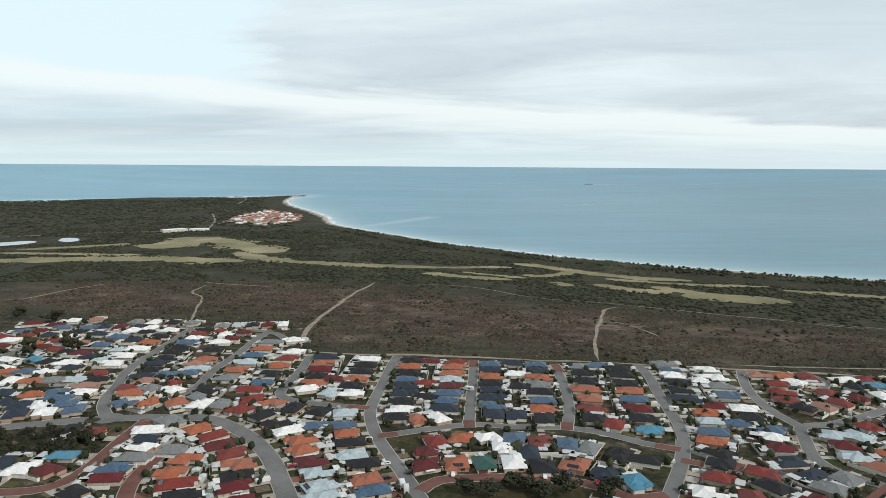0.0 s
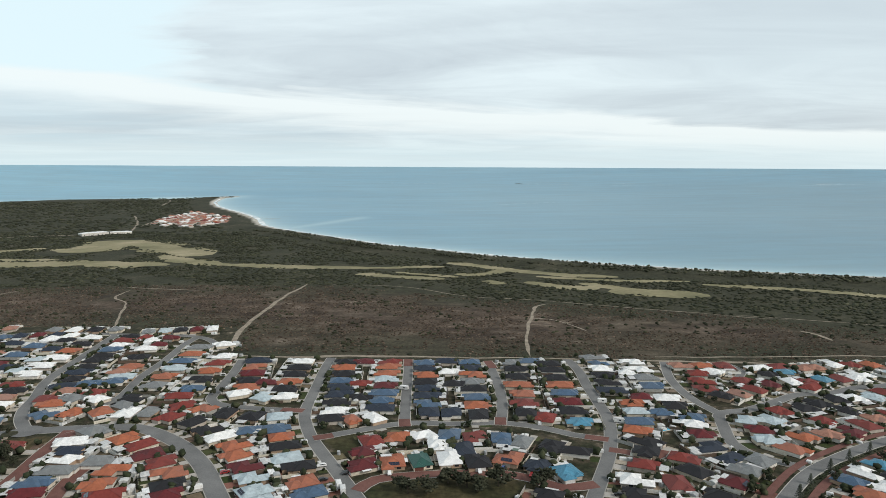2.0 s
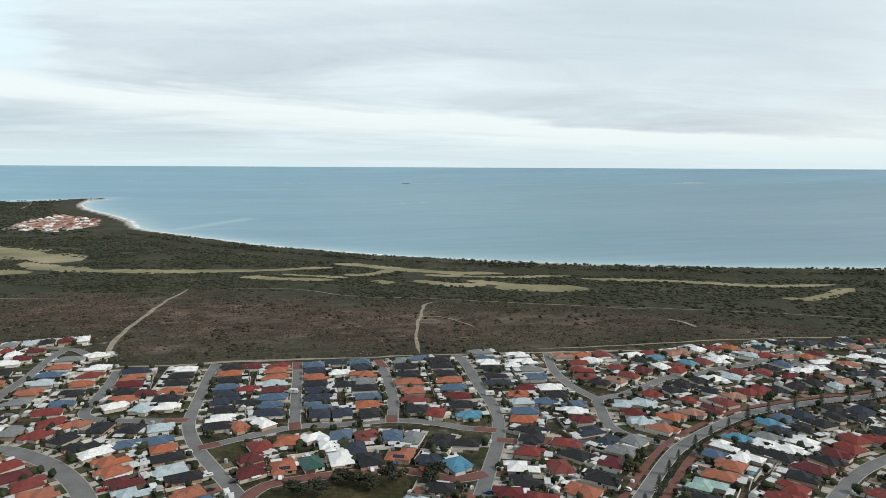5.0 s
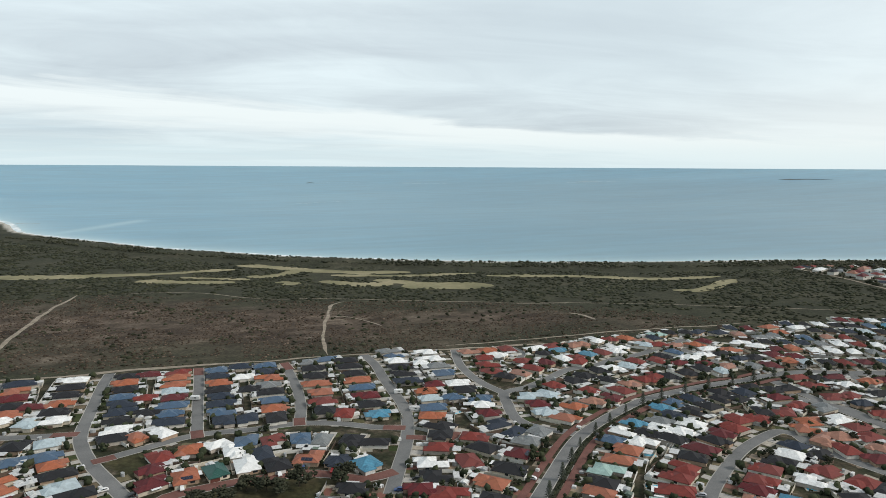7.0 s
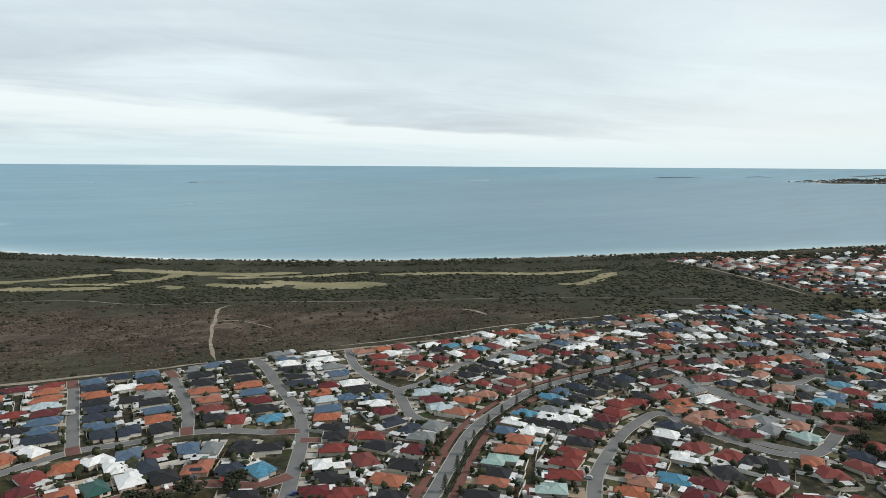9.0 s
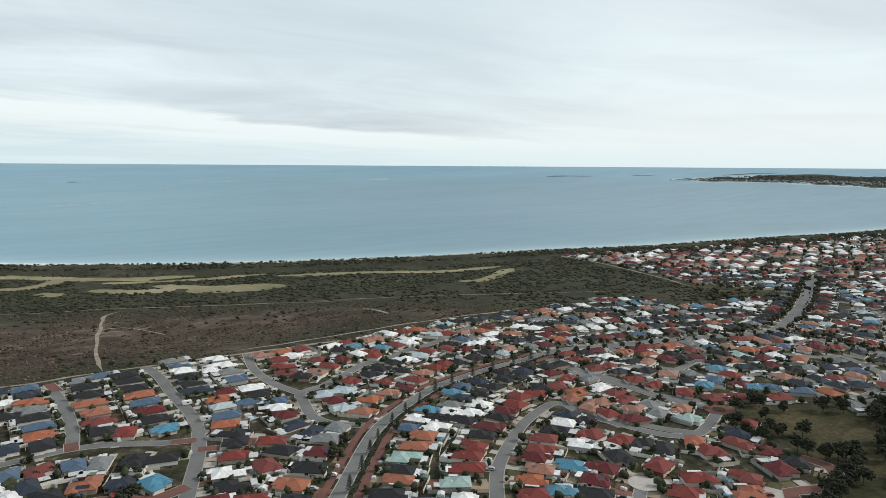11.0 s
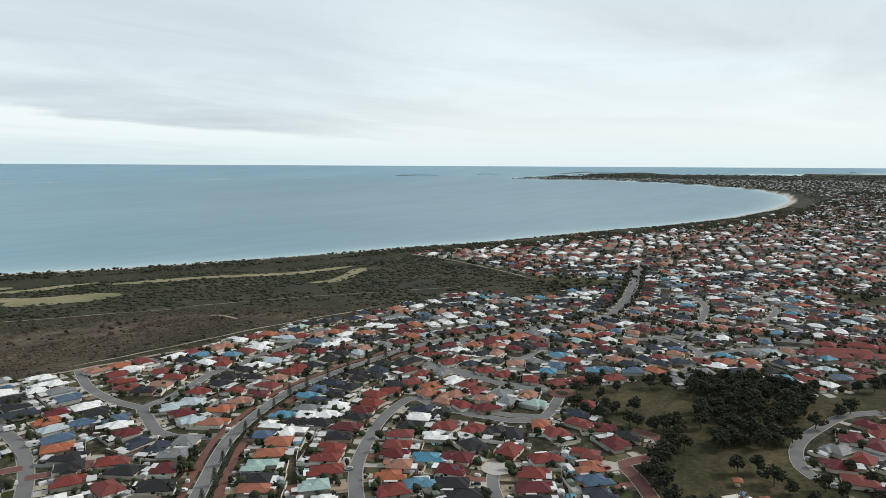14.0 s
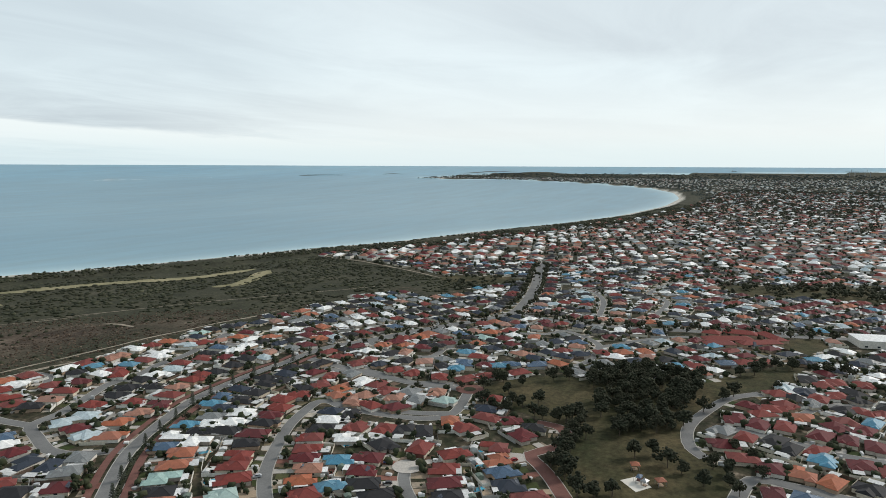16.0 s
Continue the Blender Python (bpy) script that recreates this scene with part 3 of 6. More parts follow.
# ---- houses ----
class Solid:
    """Corners and faces of a plain-built part."""

    def __init__(self):
        self.v, self.f = [], []

    def box(self, x0, y0, z0, x1, y1, z1):
        n = len(self.v)
        self.v += [(x, y, z) for z in (z0, z1) for x, y in ((x0, y0), (x1, y0), (x1, y1), (x0, y1))]
        self.f += [tuple(n + k for k in q) for q in ((3, 2, 1, 0), (4, 5, 6, 7), (0, 1, 5, 4), (1, 2, 6, 5), (2, 3, 7, 6), (3, 0, 4, 7))]
        return self

    def hip(self, x0, y0, x1, y1, z, pitch=0.44, over=0.5, gable=0.0):
        """A hipped roof with a fascia in one piece; gable pulls the ridge ends out."""
        x0, y0, x1, y1 = x0 - over, y0 - over, x1 + over, y1 + over
        n = len(self.v)
        w, d = x1 - x0, y1 - y0
        h = min(w, d) / 2 * pitch
        inset = min(w, d) / 2 * (1 - gable)
        if w >= d:
            r = [(x0 + inset, (y0 + y1) / 2, z + h), (x1 - inset + 0.01, (y0 + y1) / 2, z + h)]
            faces = [(4, 5, 9, 8), (5, 6, 9), (6, 7, 8, 9), (7, 4, 8)]
        else:
            r = [((x0 + x1) / 2, y0 + inset, z + h), ((x0 + x1) / 2, y1 - inset + 0.01, z + h)]
            faces = [(4, 5, 8), (5, 6, 9, 8), (6, 7, 9), (7, 4, 8, 9)]
        self.v += [(x, y, q) for q in (z - 0.2, z) for x, y in ((x0, y0), (x1, y0), (x1, y1), (x0, y1))] + r
        faces += [(3, 2, 1, 0), (0, 1, 5, 4), (1, 2, 6, 5), (2, 3, 7, 6), (3, 0, 4, 7)]
        self.f += [tuple(n + k for k in q) for q in faces]
        return self

    def mesh(self, name, material):
        return mesh(name, self.v, self.f, material)


rng = random.Random(7)
# each plan: main block and wing as x0, y0, x1, y1; street side is -y
PLANS = [
    ((-5.4, -4.5, 5.4, 7.5), (-5.4, -8.0, 0.2, -2.0), 0.0),
    ((-5.5, -6.0, 5.5, 6.0), (0.3, -8.5, 5.5, 0.0), 0.0),
    ((-5.2, -7.5, 5.2, 3.5), (-1.8, 0.0, 5.2, 8.5), 0.0),
    ((-5.6, -6.5, 5.6, 2.5), (-5.6, -2.0, 0.5, 8.5), 0.0),
    ((-5.0, -8.0, 5.0, 7.5), (-5.0, -9.0, 0.3, -4.0), 0.0),
    ((-5.7, -4.5, 5.7, 5.5), (-3.0, -8.0, 3.0, 0.0), 0.6),
]
WALL_H = 2.4
PART = {}


def piece(key, make):
    if key not in PART:
        PART[key] = make()
    return PART[key]


# a third, smaller block: entry porch, games room or outdoor room
EXTRA = [(1.4, -6.2, 4.6, 0.0), (-5.0, 2.0, -0.5, 8.6), (-4.6, 1.5, -2.2, 6.0), (1.2, -8.6, 5.2, -3.0), (0.8, 4.0, 4.6, 9.4), (-5.3, 1.0, 0.4, 8.2)]


def house_walls(p):
    main, wing, _ = PLANS[p]
    s = Solid().box(*main[:2], 0, *main[2:], WALL_H - 0.2)
    s.box(wing[0] + 0.03, wing[1] + 0.03, 0, wing[2] - 0.03, wing[3] - 0.03, WALL_H - 0.21)
    x0, y0, x1, y1 = EXTRA[p]
    return s.box(x0 + 0.06, y0 + 0.06, 0, x1 - 0.06, y1 - 0.06, WALL_H - 0.22)


def house_roof(p):
    main, wing, gable = PLANS[p]
    s = Solid().hip(*main, WALL_H).hip(*wing, WALL_H - 0.02, gable=gable)
    return s.hip(*EXTRA[p], WALL_H - 0.04, over=0.45, gable=0.3)


def wall_mesh(p, tone):
    return house_walls(p).mesh("house", WALL_MAT[tone])


def roof_mesh(p, code):
    s = house_roof(p)
    # ridge and hip capping, a little proud of the tiles
    x0, y0, x1, y1 = (PLANS[p][0][0] - 0.5, PLANS[p][0][1] - 0.5, PLANS[p][0][2] + 0.5, PLANS[p][0][3] + 0.5)
    w, d = x1 - x0, y1 - y0
    k = min(w, d) / 2
    h = WALL_H + k * 0.44
    if w >= d:
        ends = [Vector((x0 + k, (y0 + y1) / 2, h)), Vector((x1 - k, (y0 + y1) / 2, h))]
        pairs = [(ends[0], (x0, y0)), (ends[0], (x0, y1)), (ends[1], (x1, y0)), (ends[1], (x1, y1))]
    else:
        ends = [Vector(((x0 + x1) / 2, y0 + k, h)), Vector(((x0 + x1) / 2, y1 - k, h))]
        pairs = [(ends[0], (x0, y0)), (ends[0], (x1, y0)), (ends[1], (x0, y1)), (ends[1], (x1, y1))]
    lift = Vector((0, 0, 0.06))
    side = (ends[1] - ends[0]).cross(Vector((0, 0, 1))).normalized() * 0.17
    n = len(s.v)
    s.v += [tuple(q + lift + o) for q in ends for o in (-side, side)]
    s.f.append((n, n + 1, n + 3, n + 2))
    for e, c in pairs:
        at = n if e is ends[0] else n + 2
        down = Vector((*c, WALL_H)) + lift
        cross = (down - e).cross(Vector((0, 0, 1))).normalized() * 0.17
        k = len(s.v)
        s.v += [tuple(down - cross), tuple(down + cross)]
        s.f.append((at, k, k + 1, at + 1))
    return s.mesh("roof", ROOF_MAT[code])


def child(name, me, parent, at=(0, 0, 0), turn=0.0, label=""):
    ob = new(name, me)
    ob.parent = parent
    ob.location, ob.rotation_euler = at, (0, 0, turn)
    return tagged(ob, label) if label else ob


def unit(name, size, material):
    w, d, h = size
    return piece((name, size, material.name), lambda: Solid().box(-w / 2, -d / 2, 0, w / 2, d / 2, h).mesh(name, material))


SLOPE = Matrix.Rotation(math.atan(0.44), 4, "X")


HOMES = []
SITES = []
WORDS = {1: "tile", 0: "sheet-metal"}


def house(x, y, turn, code, wide=0.95, deep=1.0):
    """Notes a house, its street side turned to face turn (radians about z)."""
    HOMES.append((x, y))
    SITES.append((x, y, turn, code, rng.randrange(len(PLANS)), rng.randrange(len(WALL_MAT)), (rng.choice((-1, 1)) * wide * rng.uniform(0.92, 1.02), deep * rng.uniform(0.86, 1.0), rng.uniform(0.86, 0.98))))


def build_house(x, y, turn, code, p, tone, scale):
    """One single-storey house with its parts."""
    main, wing, gable = PLANS[p]
    ob = new("house", piece(("wall", p, tone), lambda: wall_mesh(p, tone)))
    ob.location, ob.rotation_euler, ob.scale = (x, y, 0), (0, 0, turn), scale
    word, _, tiled = ROOF[code]
    tagged(ob, f"single-storey rendered house with a {word} {WORDS[tiled]} hip roof", "house", "suburban houses")
    roof = child("roof", piece(("roof", p, code), lambda: roof_mesh(p, code)), ob, label=f"{word} {WORDS[tiled]} roof")
    x0, y0, x1, y1 = main
    a, b, c, _ = wing
    front = wing if b < y0 else main
    mid = (front[0] + front[2]) / 2
    child("garage_door", unit("garage_door", (4.6, 0.12, 2.15), GARAGE[rng.randrange(3)]), ob, (mid, front[1] - 0.04, 0))
    other = (x0 + a) / 2 if a - x0 > x1 - c else (c + x1) / 2
    child("window", unit("window", (2.0, 0.1, 1.3), GLASS), ob, (other, y0 - 0.03, 0.85))
    child("window", unit("window", (1.8, 0.1, 1.2), GLASS), ob, (x0 - 0.03, (y0 + y1) / 2, 0.9), math.pi / 2)
    child("window", unit("window", (1.8, 0.1, 1.2), GLASS), ob, (x1 + 0.03, (y0 + y1) / 2 + 1.5, 0.9), math.pi / 2)
    if rng.random() < 0.9:
        w = rng.choice((4.0, 6.0, 7.5))
        edge = max(y1, wing[3])
        child("patio_roof", unit("patio_roof", (w, 3.4, 0.12), PATIO), ob, (x1 - w / 2 - 0.3, edge + 1.9, 2.3), label="pale sheet-metal patio roof")
        for s in (-1, 1):
            child("post", unit("post", (0.12, 0.12, 2.31), PATIO), ob, (x1 - w / 2 - 0.3 + s * (w / 2 - 0.2), edge + 3.4, 0))
    if rng.random() < 0.45:
        child("side_patio_roof", unit("side_patio_roof", (1.7, rng.choice((5.0, 7.0)), 0.12), PATIO), ob, (rng.choice((x0 - 1.2, x1 + 1.2)), rng.uniform(-1, 3), 2.26), label="narrow pale sheet-metal lean-to roof")
    if rng.random() < 0.16:
        for i in range(rng.choice((2, 3))):
            for j in range(2):
                at = Vector((x0 + 3.4 + 1.75 * i, y0 + 0.9, WALL_H + 0.72)) + SLOPE @ Vector((0, 1.1 * j, 0))
                panel = child("solar_panel", unit("solar_panel", (1.68, 1.02, 0.05), SOLAR), roof, at)
                panel.rotation_euler = (math.atan(0.44), 0, 0)
    return mid * scale[0], front[1] * scale[1]


ROAD_POINTS = np.array([(q.x, q.y, w) for line, w in STREETS for q in smooth(line, 4.0)])


def to_road(x, y):
    """Distance from the nearest street's edge, and the way to it."""
    d = np.hypot(ROAD_POINTS[:, 0] - x, ROAD_POINTS[:, 1] - y) - ROAD_POINTS[:, 2] / 2
    i = int(d.argmin())
    return d[i], ROAD_POINTS[i, 0] - x, ROAD_POINTS[i, 1] - y


def face(dx, dy, ux=None, uy=None):
    """The turn that brings the street side (-y) towards dx, dy, square to the row where its line is given."""
    if ux is not None:
        nx, ny = -uy, ux
        if abs(nx * dx + ny * dy) > 0.45 * math.hypot(dx, dy):
            s = 1 if nx * dx + ny * dy > 0 else -1
            dx, dy = nx * s, ny * s
        else:
            s = 1 if ux * dx + uy * dy > 0 else -1
            dx, dy = ux * s, uy * s
    return math.atan2(dx, -dy)


def row(a, b, codes):
    """A row of neighbouring houses from a to b, one letter for each roof."""
    n = len(codes)
    for i, code in enumerate(codes):
        k = i / max(n - 1, 1)
        x, y = a[0] + (b[0] - a[0]) * k, a[1] + (b[1] - a[1]) * k
        if HOMES and min(math.hypot(x - p, y - q) for p, q in HOMES) < 8.5 or min(math.hypot(x - p, y - q) for p, q in PLACED) < 11.0:
            continue
        dist, dx, dy = to_road(x, y)
        wide = min(1.06, max(0.76, math.hypot(b[0] - a[0], b[1] - a[1]) / max(n - 1, 1) * 0.072)) if n > 1 else 0.98
        length = math.hypot(b[0] - a[0], b[1] - a[1])
        turn = face(dx, dy, (b[0] - a[0]) / length, (b[1] - a[1]) / length) if length > 1 else face(dx, dy)
        house(x + rng.uniform(-0.6, 0.6), y + rng.uniform(-0.6, 0.6), turn + rng.uniform(-0.03, 0.03), code, wide, 1.04 if abs(math.cos(turn)) < 0.6 else 0.94)


PLACED = []


def homes(codes, places):
    """Houses of one neighbourhood, one letter for each roof, each facing its street."""
    for code, (x, y) in zip(codes, places):
        gap = min([math.hypot(x - p, y - q) for p, q in PLACED] + [20.0])
        dist, dx, dy = to_road(x, y)
        PLACED.append((x, y))
        house(x, y, face(dx, dy), code, min(1.04, max(0.86, gap * 0.075)), 0.95)


homes('NWBONBWRGWBOOWDG', [(-242, 377), (-231, 379), (-217, 381), (-246, 396), (-264, 399), (-233, 401), (-219, 401), (-195, 411), (-180, 410), (-166, 408), (-184, 383), (-170, 385), (-155, 385), (-140, 382), (-145, 408), (-128, 382)])
homes('GWNWGBMORMGOORDWMN', [(-147, 356), (-153, 343), (-149, 331), (-147, 321), (-145, 309), (-149, 297), (-148, 287), (-128, 345), (-117, 336), (-110, 324), (-130, 318), (-120, 307), (-122, 293), (-115, 282), (-109, 272), (-191, 296), (-179, 295), (-202, 302)])
homes('RWLWRORDDLDBDWOODOMLDLOLBL', [(-119, 409), (-84, 411), (-68, 403), (-55, 403), (-112, 391), (-99, 385), (-114, 374), (-85, 377), (-69, 371), (-54, 369), (-99, 365), (-53, 352), (-89, 353), (-80, 343), (-49, 340), (-71, 331), (-46, 328), (-68, 319), (-61, 306), (-43, 314), (-36, 304), (-56, 294), (-33, 288), (-53, 281), (-29, 277), (-50, 271)])
homes('RODMDOW', [(-101, 314), (-94, 302), (-91, 290), (-89, 280), (-25, 364), (-14, 361), (-2, 363)])
homes('ROWBRBGDDMOTWDONC', [(-3, 331), (10, 334), (24, 335), (37, 335), (50, 331), (63, 328), (73, 323), (86, 316), (96, 310), (-7, 303), (7, 305), (20, 306), (34, 307), (47, 302), (62, 304), (74, 295), (86, 287)])
homes('OBOBWMDDRNDRWDOMDGGLLOOPMRMD', [(150, 374), (143, 345), (137, 333), (175, 349), (171, 338), (169, 325), (131, 306), (136, 318), (146, 297), (165, 309), (145, 283), (131, 272), (114, 277), (111, 263), (131, 248), (158, 270), (145, 257), (169, 282), (181, 291), (205, 341), (199, 315), (205, 303), (219, 317), (235, 319), (249, 321), (110, 245), (100, 254), (124, 234)])
homes('WOOSDODWDGNDDRRMDMDRRRS', [(222, 259), (209, 254), (198, 246), (186, 239), (176, 229), (170, 222), (158, 214), (243, 270), (232, 267), (251, 279), (263, 283), (279, 284), (293, 288), (292, 265), (280, 256), (268, 252), (258, 247), (244, 241), (233, 235), (220, 227), (211, 221), (201, 211), (188, 204)])
homes('ROWPRRRWDRRMPORR', [(325, 263), (315, 240), (344, 244), (310, 225), (344, 231), (336, 220), (310, 213), (279, 220), (267, 215), (255, 212), (243, 204), (234, 198), (226, 189), (215, 184), (278, 200), (284, 185)])
homes('MGRDDMMDDDR', [(315, 199), (342, 206), (205, 174), (288, 176), (291, 165), (250, 172), (237, 166), (226, 158), (220, 147), (266, 174), (272, 156)])
homes('RRMMROBNRRMDRSPRRRR', [(306, 149), (326, 145), (328, 132), (312, 118), (291, 124), (278, 117), (267, 109), (256, 101), (274, 138), (257, 134), (245, 127), (234, 120), (251, 89), (339, 179), (348, 190), (382, 187), (394, 179), (376, 204), (413, 163)])
homes('RDNRRRGDRDDRRRMROMMMMM', [(452, 6), (448, -4), (464, -8), (484, -18), (466, -26), (454, -16), (443, -13), (439, -29), (441, -38), (463, -36), (477, -35), (442, -48), (421, 7), (409, 12), (391, 12), (394, -1), (413, -9), (407, -25), (408, -38), (389, -18), (389, -30), (386, -42)])
homes('GRMRDDMCOOMDB', [(371, 28), (368, 16), (352, 25), (339, 15), (370, 3), (362, -5), (333, 2), (355, -19), (334, -11), (331, -23), (358, -35), (331, -37), (306, -13)])
homes('WRPPRWRWWLDDPRRRRDDD', [(322, 439), (334, 437), (305, 434), (294, 433), (305, 408), (325, 414), (280, 403), (269, 404), (287, 371), (301, 372), (275, 369), (259, 363), (277, 338), (264, 330), (302, 346), (330, 375), (291, 342), (311, 341), (328, 343), (345, 347)])
homes('RPOSLWWPDNNOWWGMOMOMDOWOB', [(360, 409), (370, 403), (348, 436), (381, 437), (349, 414), (356, 371), (371, 374), (364, 345), (408, 433), (419, 431), (433, 422), (401, 377), (424, 389), (429, 377), (456, 397), (421, 354), (450, 363), (431, 344), (417, 339), (396, 335), (401, 354), (483, 404), (512, 411), (491, 422), (486, 382)])
homes('DDNDDD', [(352, 295), (363, 293), (331, 297), (319, 291), (309, 294), (315, 268)])
homes('RRROMOGWDPMDMDPRCRNDMCDCB', [(384, 292), (375, 270), (386, 268), (425, 283), (439, 280), (463, 271), (488, 266), (499, 259), (409, 264), (416, 257), (436, 253), (444, 245), (455, 242), (397, 245), (403, 232), (375, 239), (441, 218), (434, 204), (459, 205), (467, 200), (420, 190), (399, 204), (400, 215), (420, 181), (428, 175)])
homes('RGRORSDMPN', [(375, 224), (353, 260), (531, 247), (505, 227), (519, 217), (487, 226), (480, 234), (480, 197), (457, 179), (450, 166)])
row((-84, 481), (-81, 407), 'NOMDOW')
row((-52, 478), (-57, 417), 'WDDOD')
row((-65, 399), (-50, 399), 'LW')
row((-22, 474), (-24, 361), 'DODBNNDWD')
row((9, 472), (1, 364), 'ROOLMBBNW')
row((-8, 473), (-8, 473), 'M')
row((-11, 361), (-11, 361), 'O')
row((34, 467), (29, 369), 'BNODNNBN')
row((66, 466), (57, 363), 'BNOGDBOD')
row((50, 469), (50, 469), 'N')
row((42, 368), (42, 368), 'N')
row((97, 463), (84, 363), 'GDDOORD')
row((121, 458), (110, 348), 'DDDOBMDC')
row((109, 466), (109, 466), 'B')
row((93, 355), (93, 355), 'R')
row((-3, 331), (53, 335), 'ROWBM')
row((65, 330), (100, 315), 'BGDD')
row((-6, 302), (48, 305), 'MOTWD')
row((63, 305), (92, 296), 'ONC')
row((-52, 365), (-28, 274), 'LLODLDOB')
row((-74, 340), (-49, 269), 'WOOMLLL')
row((-80, 370), (-66, 366), 'DD')
row((-189, 401), (-161, 404), 'OGW')
row((-179, 377), (-136, 382), 'BOOW')
row((-195, 435), (-170, 441), 'NBB')
row((-199, 464), (-199, 549), 'NDBR')
row((-166, 451), (-176, 546), 'LODWW')
row((-137, 389), (-141, 415), 'DG')
row((-140, 431), (-134, 522), 'GOLBOG')
row((-111, 370), (-95, 381), 'RRR')
row((-116, 403), (-110, 496), 'RBDORW')
row((-95, 356), (-82, 370), 'DD')
row((-235, 364), (-208, 372), 'NWB')
row((-252, 384), (-214, 393), 'NOBW')
row((-275, 422), (-222, 427), 'WOGLD')
row((-288, 441), (-265, 443), 'OBW')
row((-231, 463), (-227, 559), 'WWWODW')
row((-260, 463), (-260, 463), 'W')
row((-264, 489), (-258, 558), 'MBBW')
row((-315, 515), (-326, 592), 'ONBW')
row((-338, 523), (-355, 582), 'WBM')
row((-189, 576), (-139, 584), 'GLDMW')
row((-270, 589), (-219, 586), 'GWDG')
row((-118, 529), (-108, 493), 'WW')
row((-146, 344), (-146, 277), 'WNWGBM')
row((-124, 348), (-117, 292), 'OMMOG')
row((-98, 313), (-85, 276), 'MDODM')
row((-118, 283), (-105, 273), 'OR')
row((-185, 291), (-175, 293), 'WR')
row((-195, 293), (-195, 293), 'N')
row((154, 443), (131, 308), 'WDDNODCODD')
row((182, 457), (175, 404), 'WWGB')
row((175, 381), (161, 308), 'WDCWMD')
row((157, 471), (157, 471), 'G')
row((115, 276), (115, 276), 'W')
row((144, 297), (144, 297), 'M')
row((212, 446), (243, 442), 'POR')
row((215, 426), (207, 395), 'RRR')
row((210, 382), (239, 410), 'DR')
row((265, 436), (280, 438), 'WR')
row((268, 404), (275, 393), 'DR')
row((291, 431), (344, 431), 'POWRO')
row((302, 405), (345, 406), 'RWND')
row((230, 354), (300, 367), 'RDDWW')
row((217, 314), (312, 343), 'OOMRROO')
row((199, 315), (204, 299), 'WO')
row((217, 340), (202, 332), 'LG')
row((149, 300), (144, 280), 'MD')
row((166, 289), (174, 281), 'LL')
row((159, 267), (159, 267), 'M')
row((115, 275), (110, 261), 'WD')
row((130, 271), (134, 244), 'OO')
row((144, 253), (144, 253), 'D')
row((97, 252), (109, 246), 'MR')
row((337, 301), (190, 235), 'NDDDNDWWDWOOS')
row((304, 262), (191, 206), 'RRRMDRRRS')
row((364, 286), (364, 286), 'R')
row((285, 217), (271, 216), 'WD')
row((261, 213), (204, 176), 'PMMROM')
row((276, 197), (304, 148), 'MMDDD')
row((267, 171), (277, 157), 'DR')
row((273, 137), (273, 137), 'R')
row((259, 132), (240, 121), 'RRD')
row((249, 175), (226, 152), 'RRD')
row((294, 126), (251, 92), 'ROBNR')
row((326, 146), (314, 117), 'RMM')
row((327, 247), (322, 226), 'OP')
row((316, 214), (316, 202), 'OR')
row((351, 261), (350, 226), 'DWRR')
row((344, 203), (337, 177), 'NML')
row((386, 292), (379, 243), 'MRR')
row((429, 287), (476, 271), 'RRO')
row((402, 227), (414, 206), 'RB')
row((392, 203), (390, 173), 'RDR')
row((445, 218), (445, 218), 'B')
row((429, 200), (434, 180), 'RB')
row((457, 176), (437, 160), 'PB')
row((447, 148), (447, 148), 'O')
row((478, 140), (509, 101), 'NROO')
row((464, 119), (494, 81), 'GND')
row((508, 43), (515, 31), 'BR')
row((482, 73), (490, 61), 'CR')
row((414, 18), (431, 1), 'RR')
row((405, -9), (418, -30), 'RR')
row((393, 25), (393, 25), 'M')
row((366, 35), (368, 16), 'DR')
row((351, 24), (337, 21), 'RR')
row((373, 1), (367, -17), 'RRR')
row((332, 5), (331, -11), 'RO')
row((351, -22), (364, -39), 'CR')
row((333, -26), (334, -39), 'OD')
row((455, -1), (465, -28), 'RDR')
row((493, -9), (498, -41), 'DRR')

# the rest of the houses stand along their streets
MIX = "RRROMMMDDDDDNNNWWWGGLBPC"
GREEN = PARKS + [COPSE, WOODS, SITE, VILLAGE]


def free(x, y, gap, edge):
    if not inside(np.array([x]), np.array([y]), TOWN)[0]:
        return False
    if away(np.array([x]), np.array([y]), TOWN, True)[0] < 14:
        return False
    if any(inside(np.array([x]), np.array([y]), p)[0] for p in GREEN):
        return False
    if min(math.hypot(x - p, y - q) for p, q in HOMES) < gap:
        return False
    return to_road(x, y)[0] > edge


for line, width in STREETS:
    pts = smooth(line, 3.0)
    for side in (-1, 1):
        run = 6.0
        for a, b in zip(pts, pts[1:]):
            run += (b - a).length
            if run < 13.6:
                continue
            d = (b - a).normalized()
            off = width / 2 + 13.8
            x, y = b.x - d.y * side * off, b.y + d.x * side * off
            if math.hypot(x, y) > 1000 or not free(x, y, 12.0, 8.0):
                continue
            run = 0.0
            house(x, y, face(d.y * side, -d.x * side), rng.choice(MIX), 0.9, 0.88)
